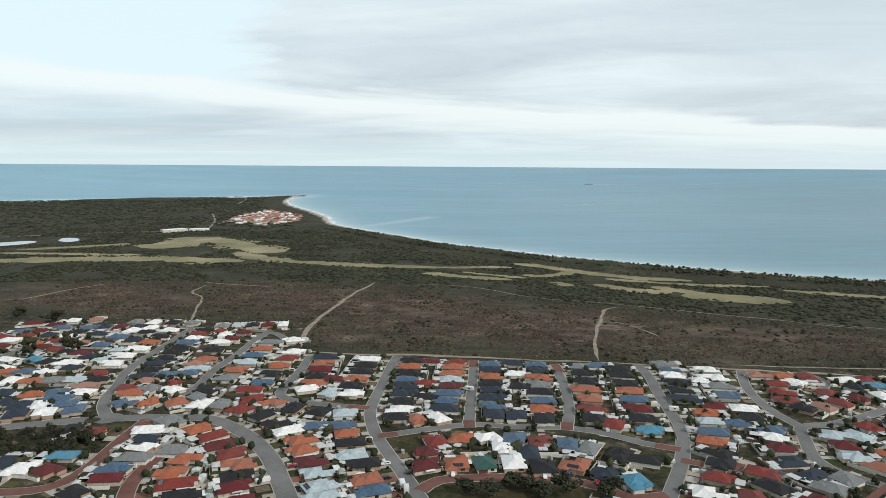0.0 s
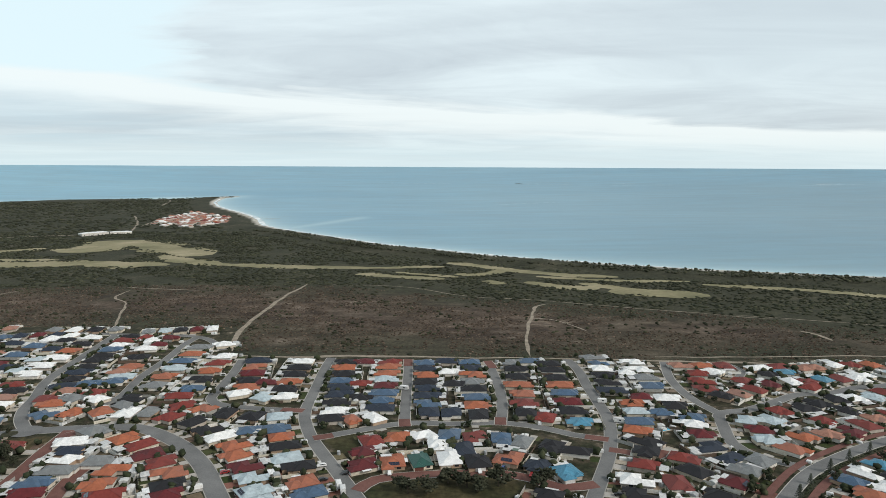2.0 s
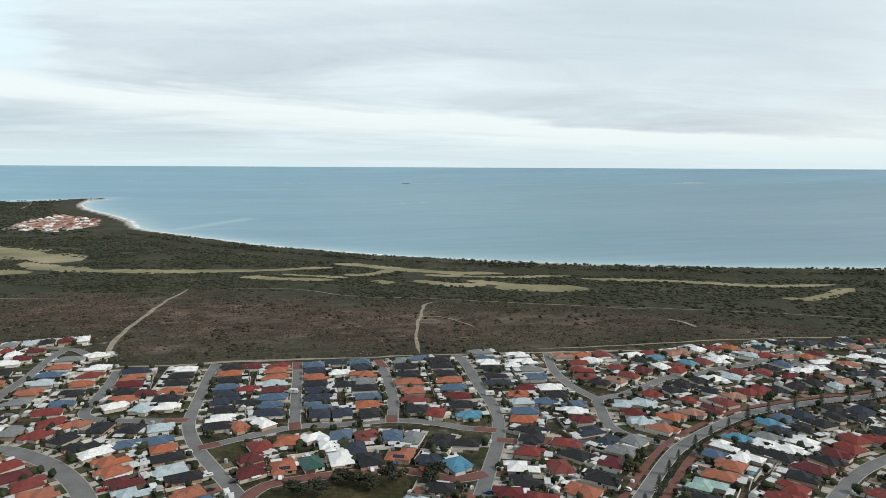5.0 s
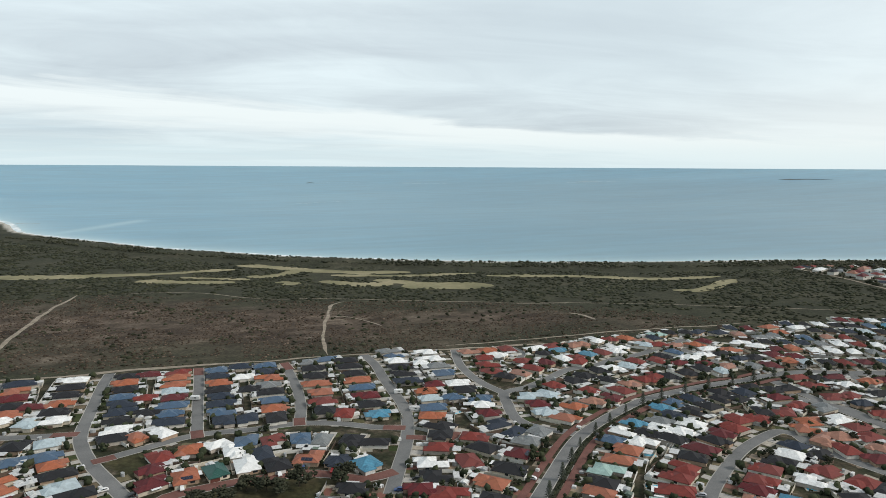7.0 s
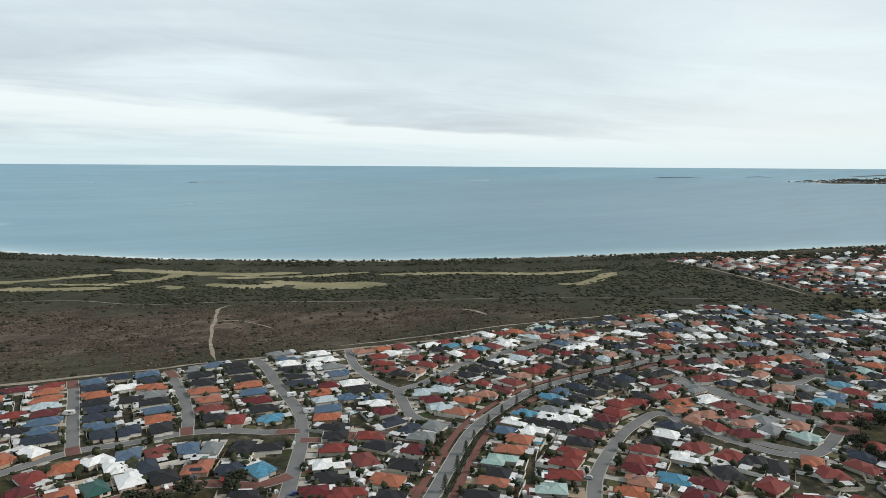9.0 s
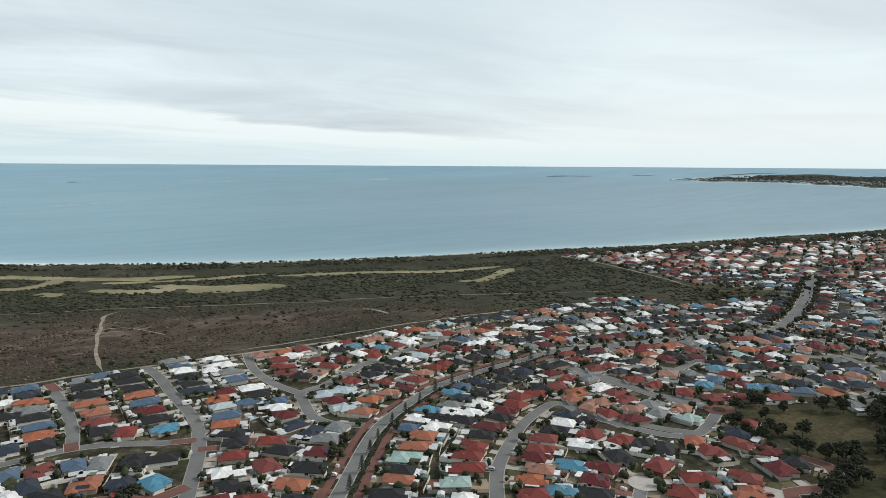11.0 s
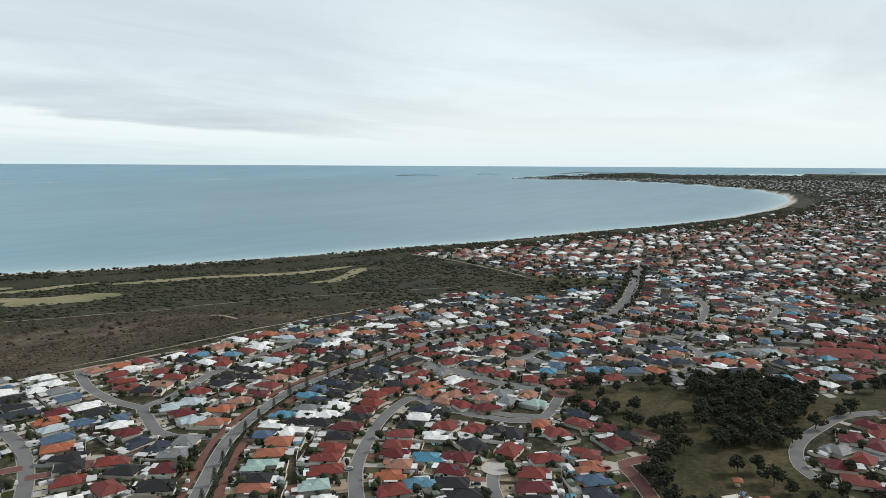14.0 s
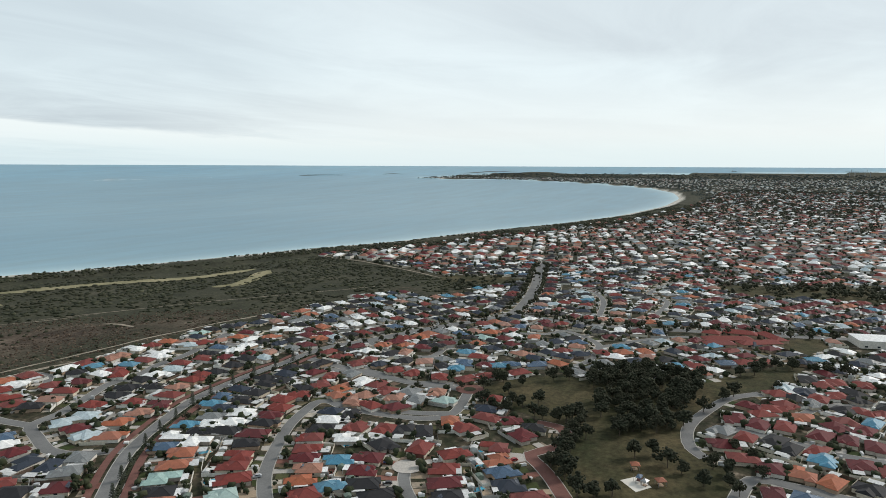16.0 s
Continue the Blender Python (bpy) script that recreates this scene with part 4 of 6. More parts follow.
# back rows where no street shows
spots = [(x, y) for x in range(-420, 1240, 14) for y in range(-160, 870, 23)]
for x, y in spots:
    c, s = math.cos(0.5), math.sin(0.5)
    qx, qy = (x - 300) * c + (y - 250) * s + 300, -(x - 300) * s + (y - 250) * c + 250
    if 150 < math.hypot(qx, qy) < 1000 and math.atan2(qx, qy) < 1.85 and free(qx, qy, 12.6, 7.5):
        d, dx, dy = to_road(qx, qy)
        house(qx, qy, face(dx, dy) if d < 40 else -0.5 + math.pi * rng.randrange(2), rng.choice(MIX), 0.9, 0.88)


# ---- far houses ----
def cloud_of(name, parts, material, label, category, group=""):
    """Many small alike forms, too far to tell apart, in one mesh. parts: (n, k, 3) corners and faces of one."""
    corners, faces = parts
    n, k, _ = corners.shape
    f = (faces[None, :, :] + (np.arange(n) * k)[:, None, None]).reshape(-1, faces.shape[1])
    x, y, z = fold(corners[..., 0].ravel(), corners[..., 1].ravel(), corners[..., 2].ravel())
    ob = new(name, quads(name, np.stack([x, y, z], 1), f, material))
    if k == 12:
        ob.data.shade_smooth()
    return tagged(ob, label, category, group, "stuff")


def turned(shape, x, y, z, scale, turn):
    """Copies of a form (k, 3) at places, with scales (n, 3) and turns."""
    c, s = np.cos(turn)[:, None], np.sin(turn)[:, None]
    px, py, pz = (shape[None, :, i] * scale[:, None, i] for i in range(3))
    return np.stack([px * c - py * s + x[:, None], px * s + py * c + y[:, None], pz + z[:, None]], 2)


far_rng = np.random.default_rng(5)

def patchy(x, y, size, seed):
    return np.array([noise.noise((a / size, b / size, seed)) for a, b in zip(x, y)])


HOUSE_V = np.array([(-6.5, -8, 0), (6.5, -8, 0), (6.5, 8, 0), (-6.5, 8, 0), (-6.5, -8, 2.6), (6.5, -8, 2.6), (6.5, 8, 2.6), (-6.5, 8, 2.6)], float)
HOUSE_F = np.array([(0, 1, 5), (0, 5, 4), (1, 2, 6), (1, 6, 5), (2, 3, 7), (2, 7, 6), (3, 0, 4), (3, 4, 7)])
ROOF_V = np.array([(-7, -8.5, 2.5), (7, -8.5, 2.5), (7, 8.5, 2.5), (-7, 8.5, 2.5), (0, -2, 4.7), (0, 2, 4.7)], float)
ROOF_F = np.array([(0, 1, 4), (1, 2, 5), (1, 5, 4), (2, 3, 5), (3, 0, 4), (3, 4, 5)])


def far_houses(x, y, turn, mix, label):
    n = len(x)
    scale = np.stack([far_rng.uniform(0.65, 1.0, n), far_rng.uniform(0.7, 1.05, n), far_rng.choice([0.9, 1.05, 1.7], n, p=[0.5, 0.38, 0.12])], 1)
    z = np.zeros(n)
    cloud_of("distant_house_walls", (turned(HOUSE_V, x, y, z, scale, turn), HOUSE_F), WALL_MAT[2], f"pale rendered walls of {label}", "house")
    pick = far_rng.choice(list(mix), n)
    for code in sorted(set(mix)):
        s = pick == code
        if s.any():
            cloud_of("distant_house_roofs", (turned(ROOF_V, x[s], y[s], z[s], scale[s], turn[s]), ROOF_F), FAR_ROOF_MAT[code], f"{ROOF[code][0]} roofs of {label}", "roof")


def scatter(n, x0, x1, y0, y1):
    return far_rng.uniform(x0, x1, n), far_rng.uniform(y0, y1, n)


def far_grid(dx, dy, span, angle):
    gx, gy = np.meshgrid(np.arange(-span, span, dx), np.arange(-span, span, dy), indexing="ij")
    gx, gy = gx.ravel() + far_rng.uniform(-2, 2, gx.size), gy.ravel() + far_rng.uniform(-4, 4, gx.size)
    c, s = math.cos(angle), math.sin(angle)
    return gx * c - gy * s + 1800, gx * s + gy * c - 400


x, y = far_grid(15, 22, 2600, 0.35)
d, az = np.hypot(x, y), np.arctan2(x, y)
keep = (d > 1000) & (d < 4200) & (az > 0.5) & (az < 1.8) & inside(x, y, TOWN) & (far_rng.random(len(x)) < np.clip(1.25 - d / 2400, 0.2, 0.8)) & (away(x, y, LAND_EDGE, True) > 75)
for p in GREEN:
    keep &= ~inside(x, y, p)
x, y = x[keep], y[keep]
far_houses(x, y, 0.35 + patchy(x, y, 400, 9.0) * 2 + far_rng.integers(0, 2, len(x)) * math.pi / 2, "RRRMMDDNGGWWWWWLPPPO", "suburban houses in the distance")

x, y = far_grid(42, 42, 7000, 0.2)
x, y = x + far_rng.uniform(-24, 24, len(x)), y + far_rng.uniform(-24, 24, len(x))
d, az = np.hypot(x, y), np.arctan2(x, y)
keep = (d > 2600) & (d < 9500) & (az > 0.85) & (az < 1.8) & inside(x, y, LAND_EDGE) & (away(x, y, LAND_EDGE, True) > 150) & (far_rng.random(len(x)) < 0.3)
x, y = x[keep], y[keep]
far_houses(x, y, far_rng.uniform(0, 3, len(x)), "RMDGGWWWWPL", "a town along the far bay")

# a small resort town on the cape
x, y = scatter(330, -575, -345, 1600, 2105)
keep = inside(x, y, RESORT)
x, y = x[keep], y[keep]
far_houses(x, y, far_rng.uniform(0, 3, len(x)), "WWPPPPRO", "a resort village on the cape")

# ---- scrub, heath and tree cover ----
g = (1 + 5 ** 0.5) / 2
ICO_V = np.array([(-1, g, 0), (1, g, 0), (-1, -g, 0), (1, -g, 0), (0, -1, g), (0, 1, g), (0, -1, -g), (0, 1, -g), (g, 0, -1), (g, 0, 1), (-g, 0, -1), (-g, 0, 1)], float) / 1.9
ICO_F = np.array([(0, 11, 5), (0, 5, 1), (0, 1, 7), (0, 7, 10), (0, 10, 11), (1, 5, 9), (5, 11, 4), (11, 10, 2), (10, 7, 6), (7, 1, 8), (3, 9, 4), (3, 4, 2), (3, 2, 6), (3, 6, 8), (3, 8, 9), (4, 9, 5), (2, 4, 11), (6, 2, 10), (8, 6, 7), (9, 8, 1)])


def clumps(x, y, z, radius, squash):
    """Uneven leafy clumps: each a dented, turned lump of its own."""
    n = len(x)
    scale = np.stack([radius * far_rng.uniform(0.7, 1.3, n), radius * far_rng.uniform(0.7, 1.3, n), radius * squash * far_rng.uniform(0.7, 1.3, n)], 1)
    c = turned(ICO_V, x, y, z, scale, far_rng.uniform(0, 6.28, n))
    dent = far_rng.uniform(0.55, 1.35, (n, 12, 1))
    centre = np.stack([x, y, z], 1)[:, None, :]
    return centre + (c - centre) * dent, ICO_F


def clear_of(x, y, lines):
    ok = np.ones(len(x), bool)
    for line, width in lines:
        near = (x > min(p[0] for p in line) - width) & (x < max(p[0] for p in line) + width) & (y > min(p[1] for p in line) - width) & (y < max(p[1] for p in line) + width)
        k = np.where(near)[0]
        if len(k):
            ok[k] &= away(x[k], y[k], line) > width / 2
    return ok


def bushland(count, box, zone, size, density_noise, lo, squash, material, name, label):
    x, y = scatter(count, *box)
    k = zone(x, y)
    x, y = x[k], y[k]
    k = clear_of(x, y, OPEN_LINES)
    x, y = x[k], y[k]
    k = patchy(x, y, density_noise, 2.0) + 0.5 * patchy(x, y, density_noise / 4, 5.0) > lo
    x, y = x[k], y[k]
    r = far_rng.uniform(*size, len(x))
    cloud_of(name, clumps(x, y, r * squash * 0.35, r, squash), material, label, "bushes")


def shore_of(x, y):
    return np.where(inside(x, y, LAND_EDGE), away(x, y, LAND_EDGE, True), -1.0)


def heath_area(x, y):
    return inside(x, y, HEATH_EDGE)


def scrub_area(x, y):
    s = shore_of(x, y)
    return (s > 24) & ~inside(x, y, TOWN) & ~inside(x, y, HEATH_EDGE) & (np.arctan2(x, y) > -0.75)


bushland(56000, (-450, 720, 440, 860), heath_area, (0.3, 1.1), 60, -0.3, 0.55, HEATH, "heath_shrubs", "low brown heath shrubs on sandy ground")
bushland(5000, (-450, 720, 440, 860), heath_area, (0.9, 2.2), 45, 0.05, 0.6, SCRUB, "heath_bushes", "dark green bushes scattered over the heath")
bushland(66000, (-800, 900, 330, 1500), scrub_area, (1.2, 3.0), 90, -0.25, 0.42, SCRUB, "coastal_scrub", "dense grey-green coastal scrub")
bushland(15000, (-1900, -100, 1300, 3250), scrub_area, (3.0, 6.5), 160, -0.45, 0.26, SCRUB, "cape_scrub", "dark scrub covering the low cape")
x, y = scatter(110000, -300, 2600, 350, 1500)
s = shore_of(x, y)
k = (s > 27) & (s < np.where(x > 850, 120, 80))
r = far_rng.uniform(1.0, 2.6, k.sum())
cloud_of("dune_scrub", clumps(x[k], y[k], r * 0.35 + 3.2, r, 0.6), SCRUB, "dark wind-shaped bushes on the dunes", "bushes")
# tree cover among the distant houses
x, y = scatter(56000, 600, 4600, -1400, 640)
d = np.hypot(x, y)
k = inside(x, y, TOWN) & (d > 850) & (np.arctan2(x, y) < 1.8) & (far_rng.random(len(x)) < 0.4 + d / 6000)
x, y = x[k], y[k]
r = far_rng.uniform(1.3, 3.3, len(x))
cloud_of("distant_trees", clumps(x, y, r * 0.9, r, 0.9), LEAF, "dark trees among the distant houses", "trees")


# ---- trees ----
def leafy(seed, count, radius, height, low, squash, size, material):
    """A crown of many small dented clumps, thinner towards the edge."""
    r = np.random.default_rng(seed)
    lobes = np.stack([r.uniform(-0.55, 0.55, 6) * radius, r.uniform(-0.55, 0.55, 6) * radius, low + r.uniform(0.3, 0.85, 6) * (height - low)], 1)
    pick = lobes[r.integers(0, 6, count)]
    way = r.normal(size=(count, 3))
    way /= np.linalg.norm(way, axis=1)[:, None]
    at = pick + way * (radius * 0.52 * r.random((count, 1)) ** 0.45) * np.array([1, 1, squash])
    s = r.uniform(*size, count)
    v = at[:, None, :] + ICO_V[None] * s[:, None, None] * r.uniform(0.65, 1.25, (count, 12, 1))
    f = (ICO_F[None] + (np.arange(count) * 12)[:, None, None]).reshape(-1, 3)
    me = quads("crown", v.reshape(-1, 3), f, material)
    me.shade_smooth()
    return me


def limb(s, a, b, ra, rb, sides=6):
    """A tapered limb from a to b."""
    a, b = Vector(a), Vector(b)
    q = (b - a).to_track_quat("Z", "Y")
    n = len(s.v)
    for p, r in ((a, ra), (b, rb)):
        for i in range(sides):
            t = 2 * math.pi * i / sides
            s.v.append(tuple(p + q @ Vector((r * math.cos(t), r * math.sin(t), 0))))
    for i in range(sides):
        j = (i + 1) % sides
        s.f.append((n + i, n + j, n + sides + j, n + sides + i))
    s.f.append(tuple(n + sides + i for i in range(sides)))


def trunk_mesh(seed, height, spread, thick):
    r = random.Random(seed)
    s = Solid()
    fork = height * 0.35
    limb(s, (0, 0, -0.2), (0.1, 0.05, fork), thick, thick * 0.75)
    for i in range(5):
        t = i * 1.26 + r.uniform(-0.3, 0.3)
        limb(s, (0.1, 0.05, fork - 0.1), (math.cos(t) * spread * 0.6, math.sin(t) * spread * 0.6, height * r.uniform(0.6, 0.85)), thick * 0.5, thick * 0.14, 5)
    return s.mesh("trunk", BARK)


def pine_meshes():
    """A tall pine with level whorls of drooping branches."""
    s = Solid()
    limb(s, (0, 0, -0.2), (0, 0, 13.5), 0.28, 0.05)
    v, f = [], []
    r = np.random.default_rng(4)
    for k in range(13):
        z, reach = 2.0 + k * 0.9, 3.4 * (1 - k / 14.5)
        for i in range(6):
            t = i * math.pi / 3 + k * 0.5
            for j in range(3):
                d = reach * (j + 0.8) / 3
                at = np.array((math.cos(t) * d, math.sin(t) * d, z + 0.1 * d - 0.03 * d * d))
                n = len(v)
                v += [tuple(at + q) for q in ICO_V * np.array((0.42, 0.42, 0.2)) * r.uniform(0.6, 1.35, (12, 1))]
                f += [tuple(n + c for c in q) for q in ICO_F]
    return s.mesh("trunk", BARK), mesh("crown", v, f, PINE)


TREES = {"gum": [], "shrub": [], "pine": []}
for i in range(4):
    h, w = (7.5, 3.6) if i < 2 else (9.0, 4.6)
    TREES["gum"].append((trunk_mesh(i, h, w, 0.26), leafy(20 + i, 190, w, h, h * 0.22, 0.8, (0.3, 0.72), LEAF)))
for i in range(3):
    TREES["shrub"].append((trunk_mesh(10 + i, 2.6, 1.4, 0.09), leafy(40 + i, 60, 1.7, 3.0, 0.2, 0.85, (0.22, 0.5), LEAF2)))
TREES["pine"].append(pine_meshes())
NAMES = {"gum": ("tree", "dark green spreading tree with a rounded uneven crown", "tree", "trees"), "shrub": ("garden_shrub", "bushy green garden shrub beside a house", "shrub", "garden shrubs"), "pine": ("pine_tree", "tall tiered pine along the avenue", "pine tree", "avenue pines")}


FAR_TREES = []


def tree(kind, x, y, size=1.0, tall=1.0):
    if math.hypot(x, y) > 560:
        FAR_TREES.append((x, y, size))
        return
    trunk, crown = rng.choice(TREES[kind])
    name, label, category, group = NAMES[kind]
    ob = new(name, None)
    ob.location, ob.rotation_euler = (x, y, 0), (0, 0, rng.uniform(0, 6.28))
    k = size * rng.uniform(0.85, 1.15)
    ob.scale = (k, k, k * tall * rng.uniform(0.9, 1.1))
    tagged(ob, label, category, group)
    child("trunk", trunk, ob)
    child("crown", crown, ob)


# ---- the nearest houses as things, those past them joined ----
SITES.sort(key=lambda s: math.hypot(s[0], s[1]))
CLOSE = 330


def tris(faces):
    return np.array([(f[0], f[i], f[i + 1]) for f in faces for i in range(1, len(f) - 1)])


def join(name, groups, material, label, category):
    """Forms of several shapes, (n, k, 3) corners with their faces, in one mesh."""
    vs, fs, n = [], [], 0
    for corners, faces in groups:
        c, k, _ = corners.shape
        fs.append((faces[None] + (np.arange(c) * k)[:, None, None] + n).reshape(-1, 3))
        vs.append(corners.reshape(-1, 3))
        n += c * k
    if vs:
        tagged(new(name, quads(name, np.concatenate(vs), np.concatenate(fs), material)), label, category, kind="stuff")


def many(solid, places):
    """Copies of a solid at (x, y, turn, scale) places."""
    x, y, t = (np.array([p[i] for p in places], float) for i in range(3))
    scale = np.array([p[3] for p in places], float)
    return turned(np.array(solid.v, float), x, y, np.zeros(len(x)), scale, t), tris(solid.f)


def fence_solid(kind):
    s = Solid()
    s.box(-7.0, 12.6, 0, 7.0, 12.68, 1.75)
    s.box(-7.08, -4.0 if kind else 0.0, 0, -7.0, 12.68, 1.75)
    if kind == 2:
        s.box(-7.0, -4.0, 0, -5.9, -3.92, 1.75)
    return s


SHED_BODY = Solid().box(-1.5, -1.4, 0, 1.5, 1.4, 2.1)
SHED_TOP = Solid().hip(-1.5, -1.4, 1.5, 1.4, 2.2, 0.3, 0.15, gable=0.9)
COVER = Solid().box(-3.2, -2.1, 2.2, 3.2, 2.1, 2.32)
far_sites = SITES[CLOSE:]
for code in sorted(ROOF):
    groups = []
    for p in range(len(PLANS)):
        at = [(s[0], s[1], s[2], s[6]) for s in far_sites if s[3] == code and s[4] == p]
        if at:
            groups.append(many(house_roof(p), at))
    join("house_roofs", groups, FAR_ROOF_MAT[code], f"{ROOF[code][0]} hip roofs of houses farther off", "roof")
for tone in range(len(WALL_MAT)):
    groups = []
    for p in range(len(PLANS)):
        at = [(s[0], s[1], s[2], s[6]) for s in far_sites if s[5] == tone and s[4] == p]
        if at:
            groups.append(many(house_walls(p), at))
    join("house_walls", groups, WALL_MAT[tone], "rendered walls of houses farther off", "wall")


def spot(s, lx, ly):
    """A place in a house's own directions, street side -y."""
    c, n = math.cos(s[2]), math.sin(s[2])
    return s[0] + lx * c - ly * n, s[1] + lx * n + ly * c


ones = (1.0, 1.0, 1.0)
for k in range(4):
    at = [(s[0], s[1], s[2], ones) for i, s in enumerate(far_sites) if i % 4 == k]
    join("yard_fences", [many(fence_solid(k % 3), at)], FENCE[k], "sheet fences between the yards of houses farther off", "fence")
at = [(*spot(s, rng.uniform(-5, 5), rng.uniform(10.0, 11.2)), s[2], (rng.uniform(0.8, 1.3), rng.uniform(0.8, 1.3), 1)) for s in far_sites if rng.random() < 0.7]
join("garden_sheds", [many(SHED_BODY, at), many(SHED_TOP, at)], SHED[0], "small pale sheds in yards farther off", "shed")
at = [(*spot(s, rng.uniform(-3, 3), rng.uniform(9.0, 10.0)), s[2], (rng.uniform(0.7, 1.2), 1, 1)) for s in far_sites if rng.random() < 0.8]
join("patio_roofs", [many(COVER, at)], PATIO, "pale patio roofs behind houses farther off", "patio roof")
at = [(*spot(s, rng.choice((-2.6, 2.6)), -11.5), s[2], (rng.uniform(0.9, 1.3), 1, 1)) for s in far_sites]
join("driveways", [many(Solid().box(-2.0, -3.4, 0.0, 2.0, 3.8, 0.04), at)], PAVING[0], "pale driveways of houses farther off", "driveway")

# front verges and back yards: worn lawn, straw, mulch and sand, a patch for each plot
m = Mat("yard_patches", 0.95, 0.0, 0.15)
a = m.ramp(m.island(), (0.0, (0.035, 0.05, 0.017)), (0.28, (0.055, 0.066, 0.026)), (0.45, (0.11, 0.10, 0.052)), (0.62, (0.18, 0.148, 0.095)), (0.7, (0.10, 0.06, 0.042)), (0.82, (0.3, 0.25, 0.19)), (1.0, (0.42, 0.38, 0.32)))
YARD = m.color(m.mix(0.7, a, m.ramp(m.noise(0.5, 5, 0.65), (0.3, 0.55), (0.7, 1.3)), "MULTIPLY"))
at = [(s[0], s[1], s[2], (1, 1, rng.uniform(0.8, 1.2))) for s in SITES]
join("yard_lawns", [many(Solid().box(-6.4, -14.2, 0, -0.6, -8.0, 0.02), at), many(Solid().box(0.2, -14.2, 0, 6.4, -8.4, 0.024), at), many(Solid().box(-6.6, 7.6, 0, 1.2, 12.6, 0.022), at), many(Solid().box(1.8, 7.8, 0, 6.6, 12.6, 0.026), at)], YARD, "small lawns, mulch and sand round the houses", "lawn")

clutter = Solid().box(-0.9, -1.3, 0, 0.9, 1.3, 1.5).box(-0.7, -1.0, 1.5, 0.7, 1.0, 1.75)
tank = Solid()
limb(tank, (0, 0, 0), (0, 0, 1.9), 1.1, 1.05, 8)
for k in range(3):
    spots_at = [(*spot(s, rng.choice((-6.3, 6.3, rng.uniform(-5, 5))), rng.choice((rng.uniform(9.5, 12.2), rng.uniform(-12.5, -9.5)))), s[2] + rng.uniform(-0.3, 0.3), (rng.uniform(0.5, 1.4), rng.uniform(0.6, 1.5), rng.uniform(0.5, 1.0))) for s in SITES if rng.random() < 0.62]
    spots_at = [p for p in spots_at if to_road(p[0], p[1])[0] > 1.5]
    join("yard_clutter", [many(tank if k == 1 else clutter, spots_at)], (SHED[0], SHED[2], PATIO)[k], "pale tanks, bins and trailers standing in the yards", "yard clutter")

FENCE_WORD = ("cream", "grey", "pale", "brown")
DRIVE_WORD = ("grey concrete", "red brick-paved", "sandy paved")
shed_parts = [(SHED_BODY.mesh("garden_shed", m), SHED_TOP.mesh("roof", m)) for m in SHED]
fence_meshes = {(k, i): fence_solid(k).mesh("fence", FENCE[i]) for k in range(3) for i in range(4)}


def car_meshes():
    """Body, window band and wheel of a small car, about 4.4 m long along y."""
    side = [(-2.2, 0.35), (2.2, 0.35), (2.2, 0.75), (1.15, 0.92), (0.55, 1.42), (-1.25, 1.45), (-1.95, 0.98), (-2.2, 0.9)]
    v = [(s * 0.86 * (0.86 if z > 1.2 else 1.0), y, z) for s in (-1, 1) for y, z in side]
    n = len(side)
    f = [tuple(range(n)), tuple(range(2 * n - 1, n - 1, -1))] + [(i, i + n, (i + 1) % n + n, (i + 1) % n) for i in range(n)]
    glass = Solid()
    band = [(1.08, 0.96), (0.58, 1.36), (-1.22, 1.38), (-1.85, 1.0)]
    glass.v = [(s * 0.87 * (0.88 if z > 1.2 else 0.99), y * 1.02, z) for s in (-1, 1) for y, z in band]
    glass.f = [(0, 1, 2, 3), (7, 6, 5, 4), (0, 4, 5, 1), (2, 6, 7, 3), (1, 5, 6, 2), (0, 3, 7, 4)]
    wheel = Solid()
    limb(wheel, (-0.12, 0, 0), (0.12, 0, 0), 0.33, 0.33, 10)
    return v, f, glass.mesh("windows", GLASS), wheel.mesh("wheel", RUBBER)


car_v, car_f, CAR_GLASS, CAR_WHEEL = car_meshes()
CAR_BODY = {k: mesh("car", car_v, car_f, m) for k, m in CARS.items()}


def car(x, y, turn, paint=None):
    paint = paint or rng.choice(("white", "white", "silver", "black", "red", "blue", "silver"))
    ob = new("car", CAR_BODY[paint])
    ob.location, ob.rotation_euler = (x, y, 0.34), (0, 0, turn)
    tagged(ob, f"parked {paint} hatchback car on a driveway or street", "car", "parked cars")
    child("window_band", CAR_GLASS, ob)
    for sx in (-0.78, 0.78):
        for sy in (-1.35, 1.35):
            child("wheel", CAR_WHEEL, ob, (sx, sy, 0.33))


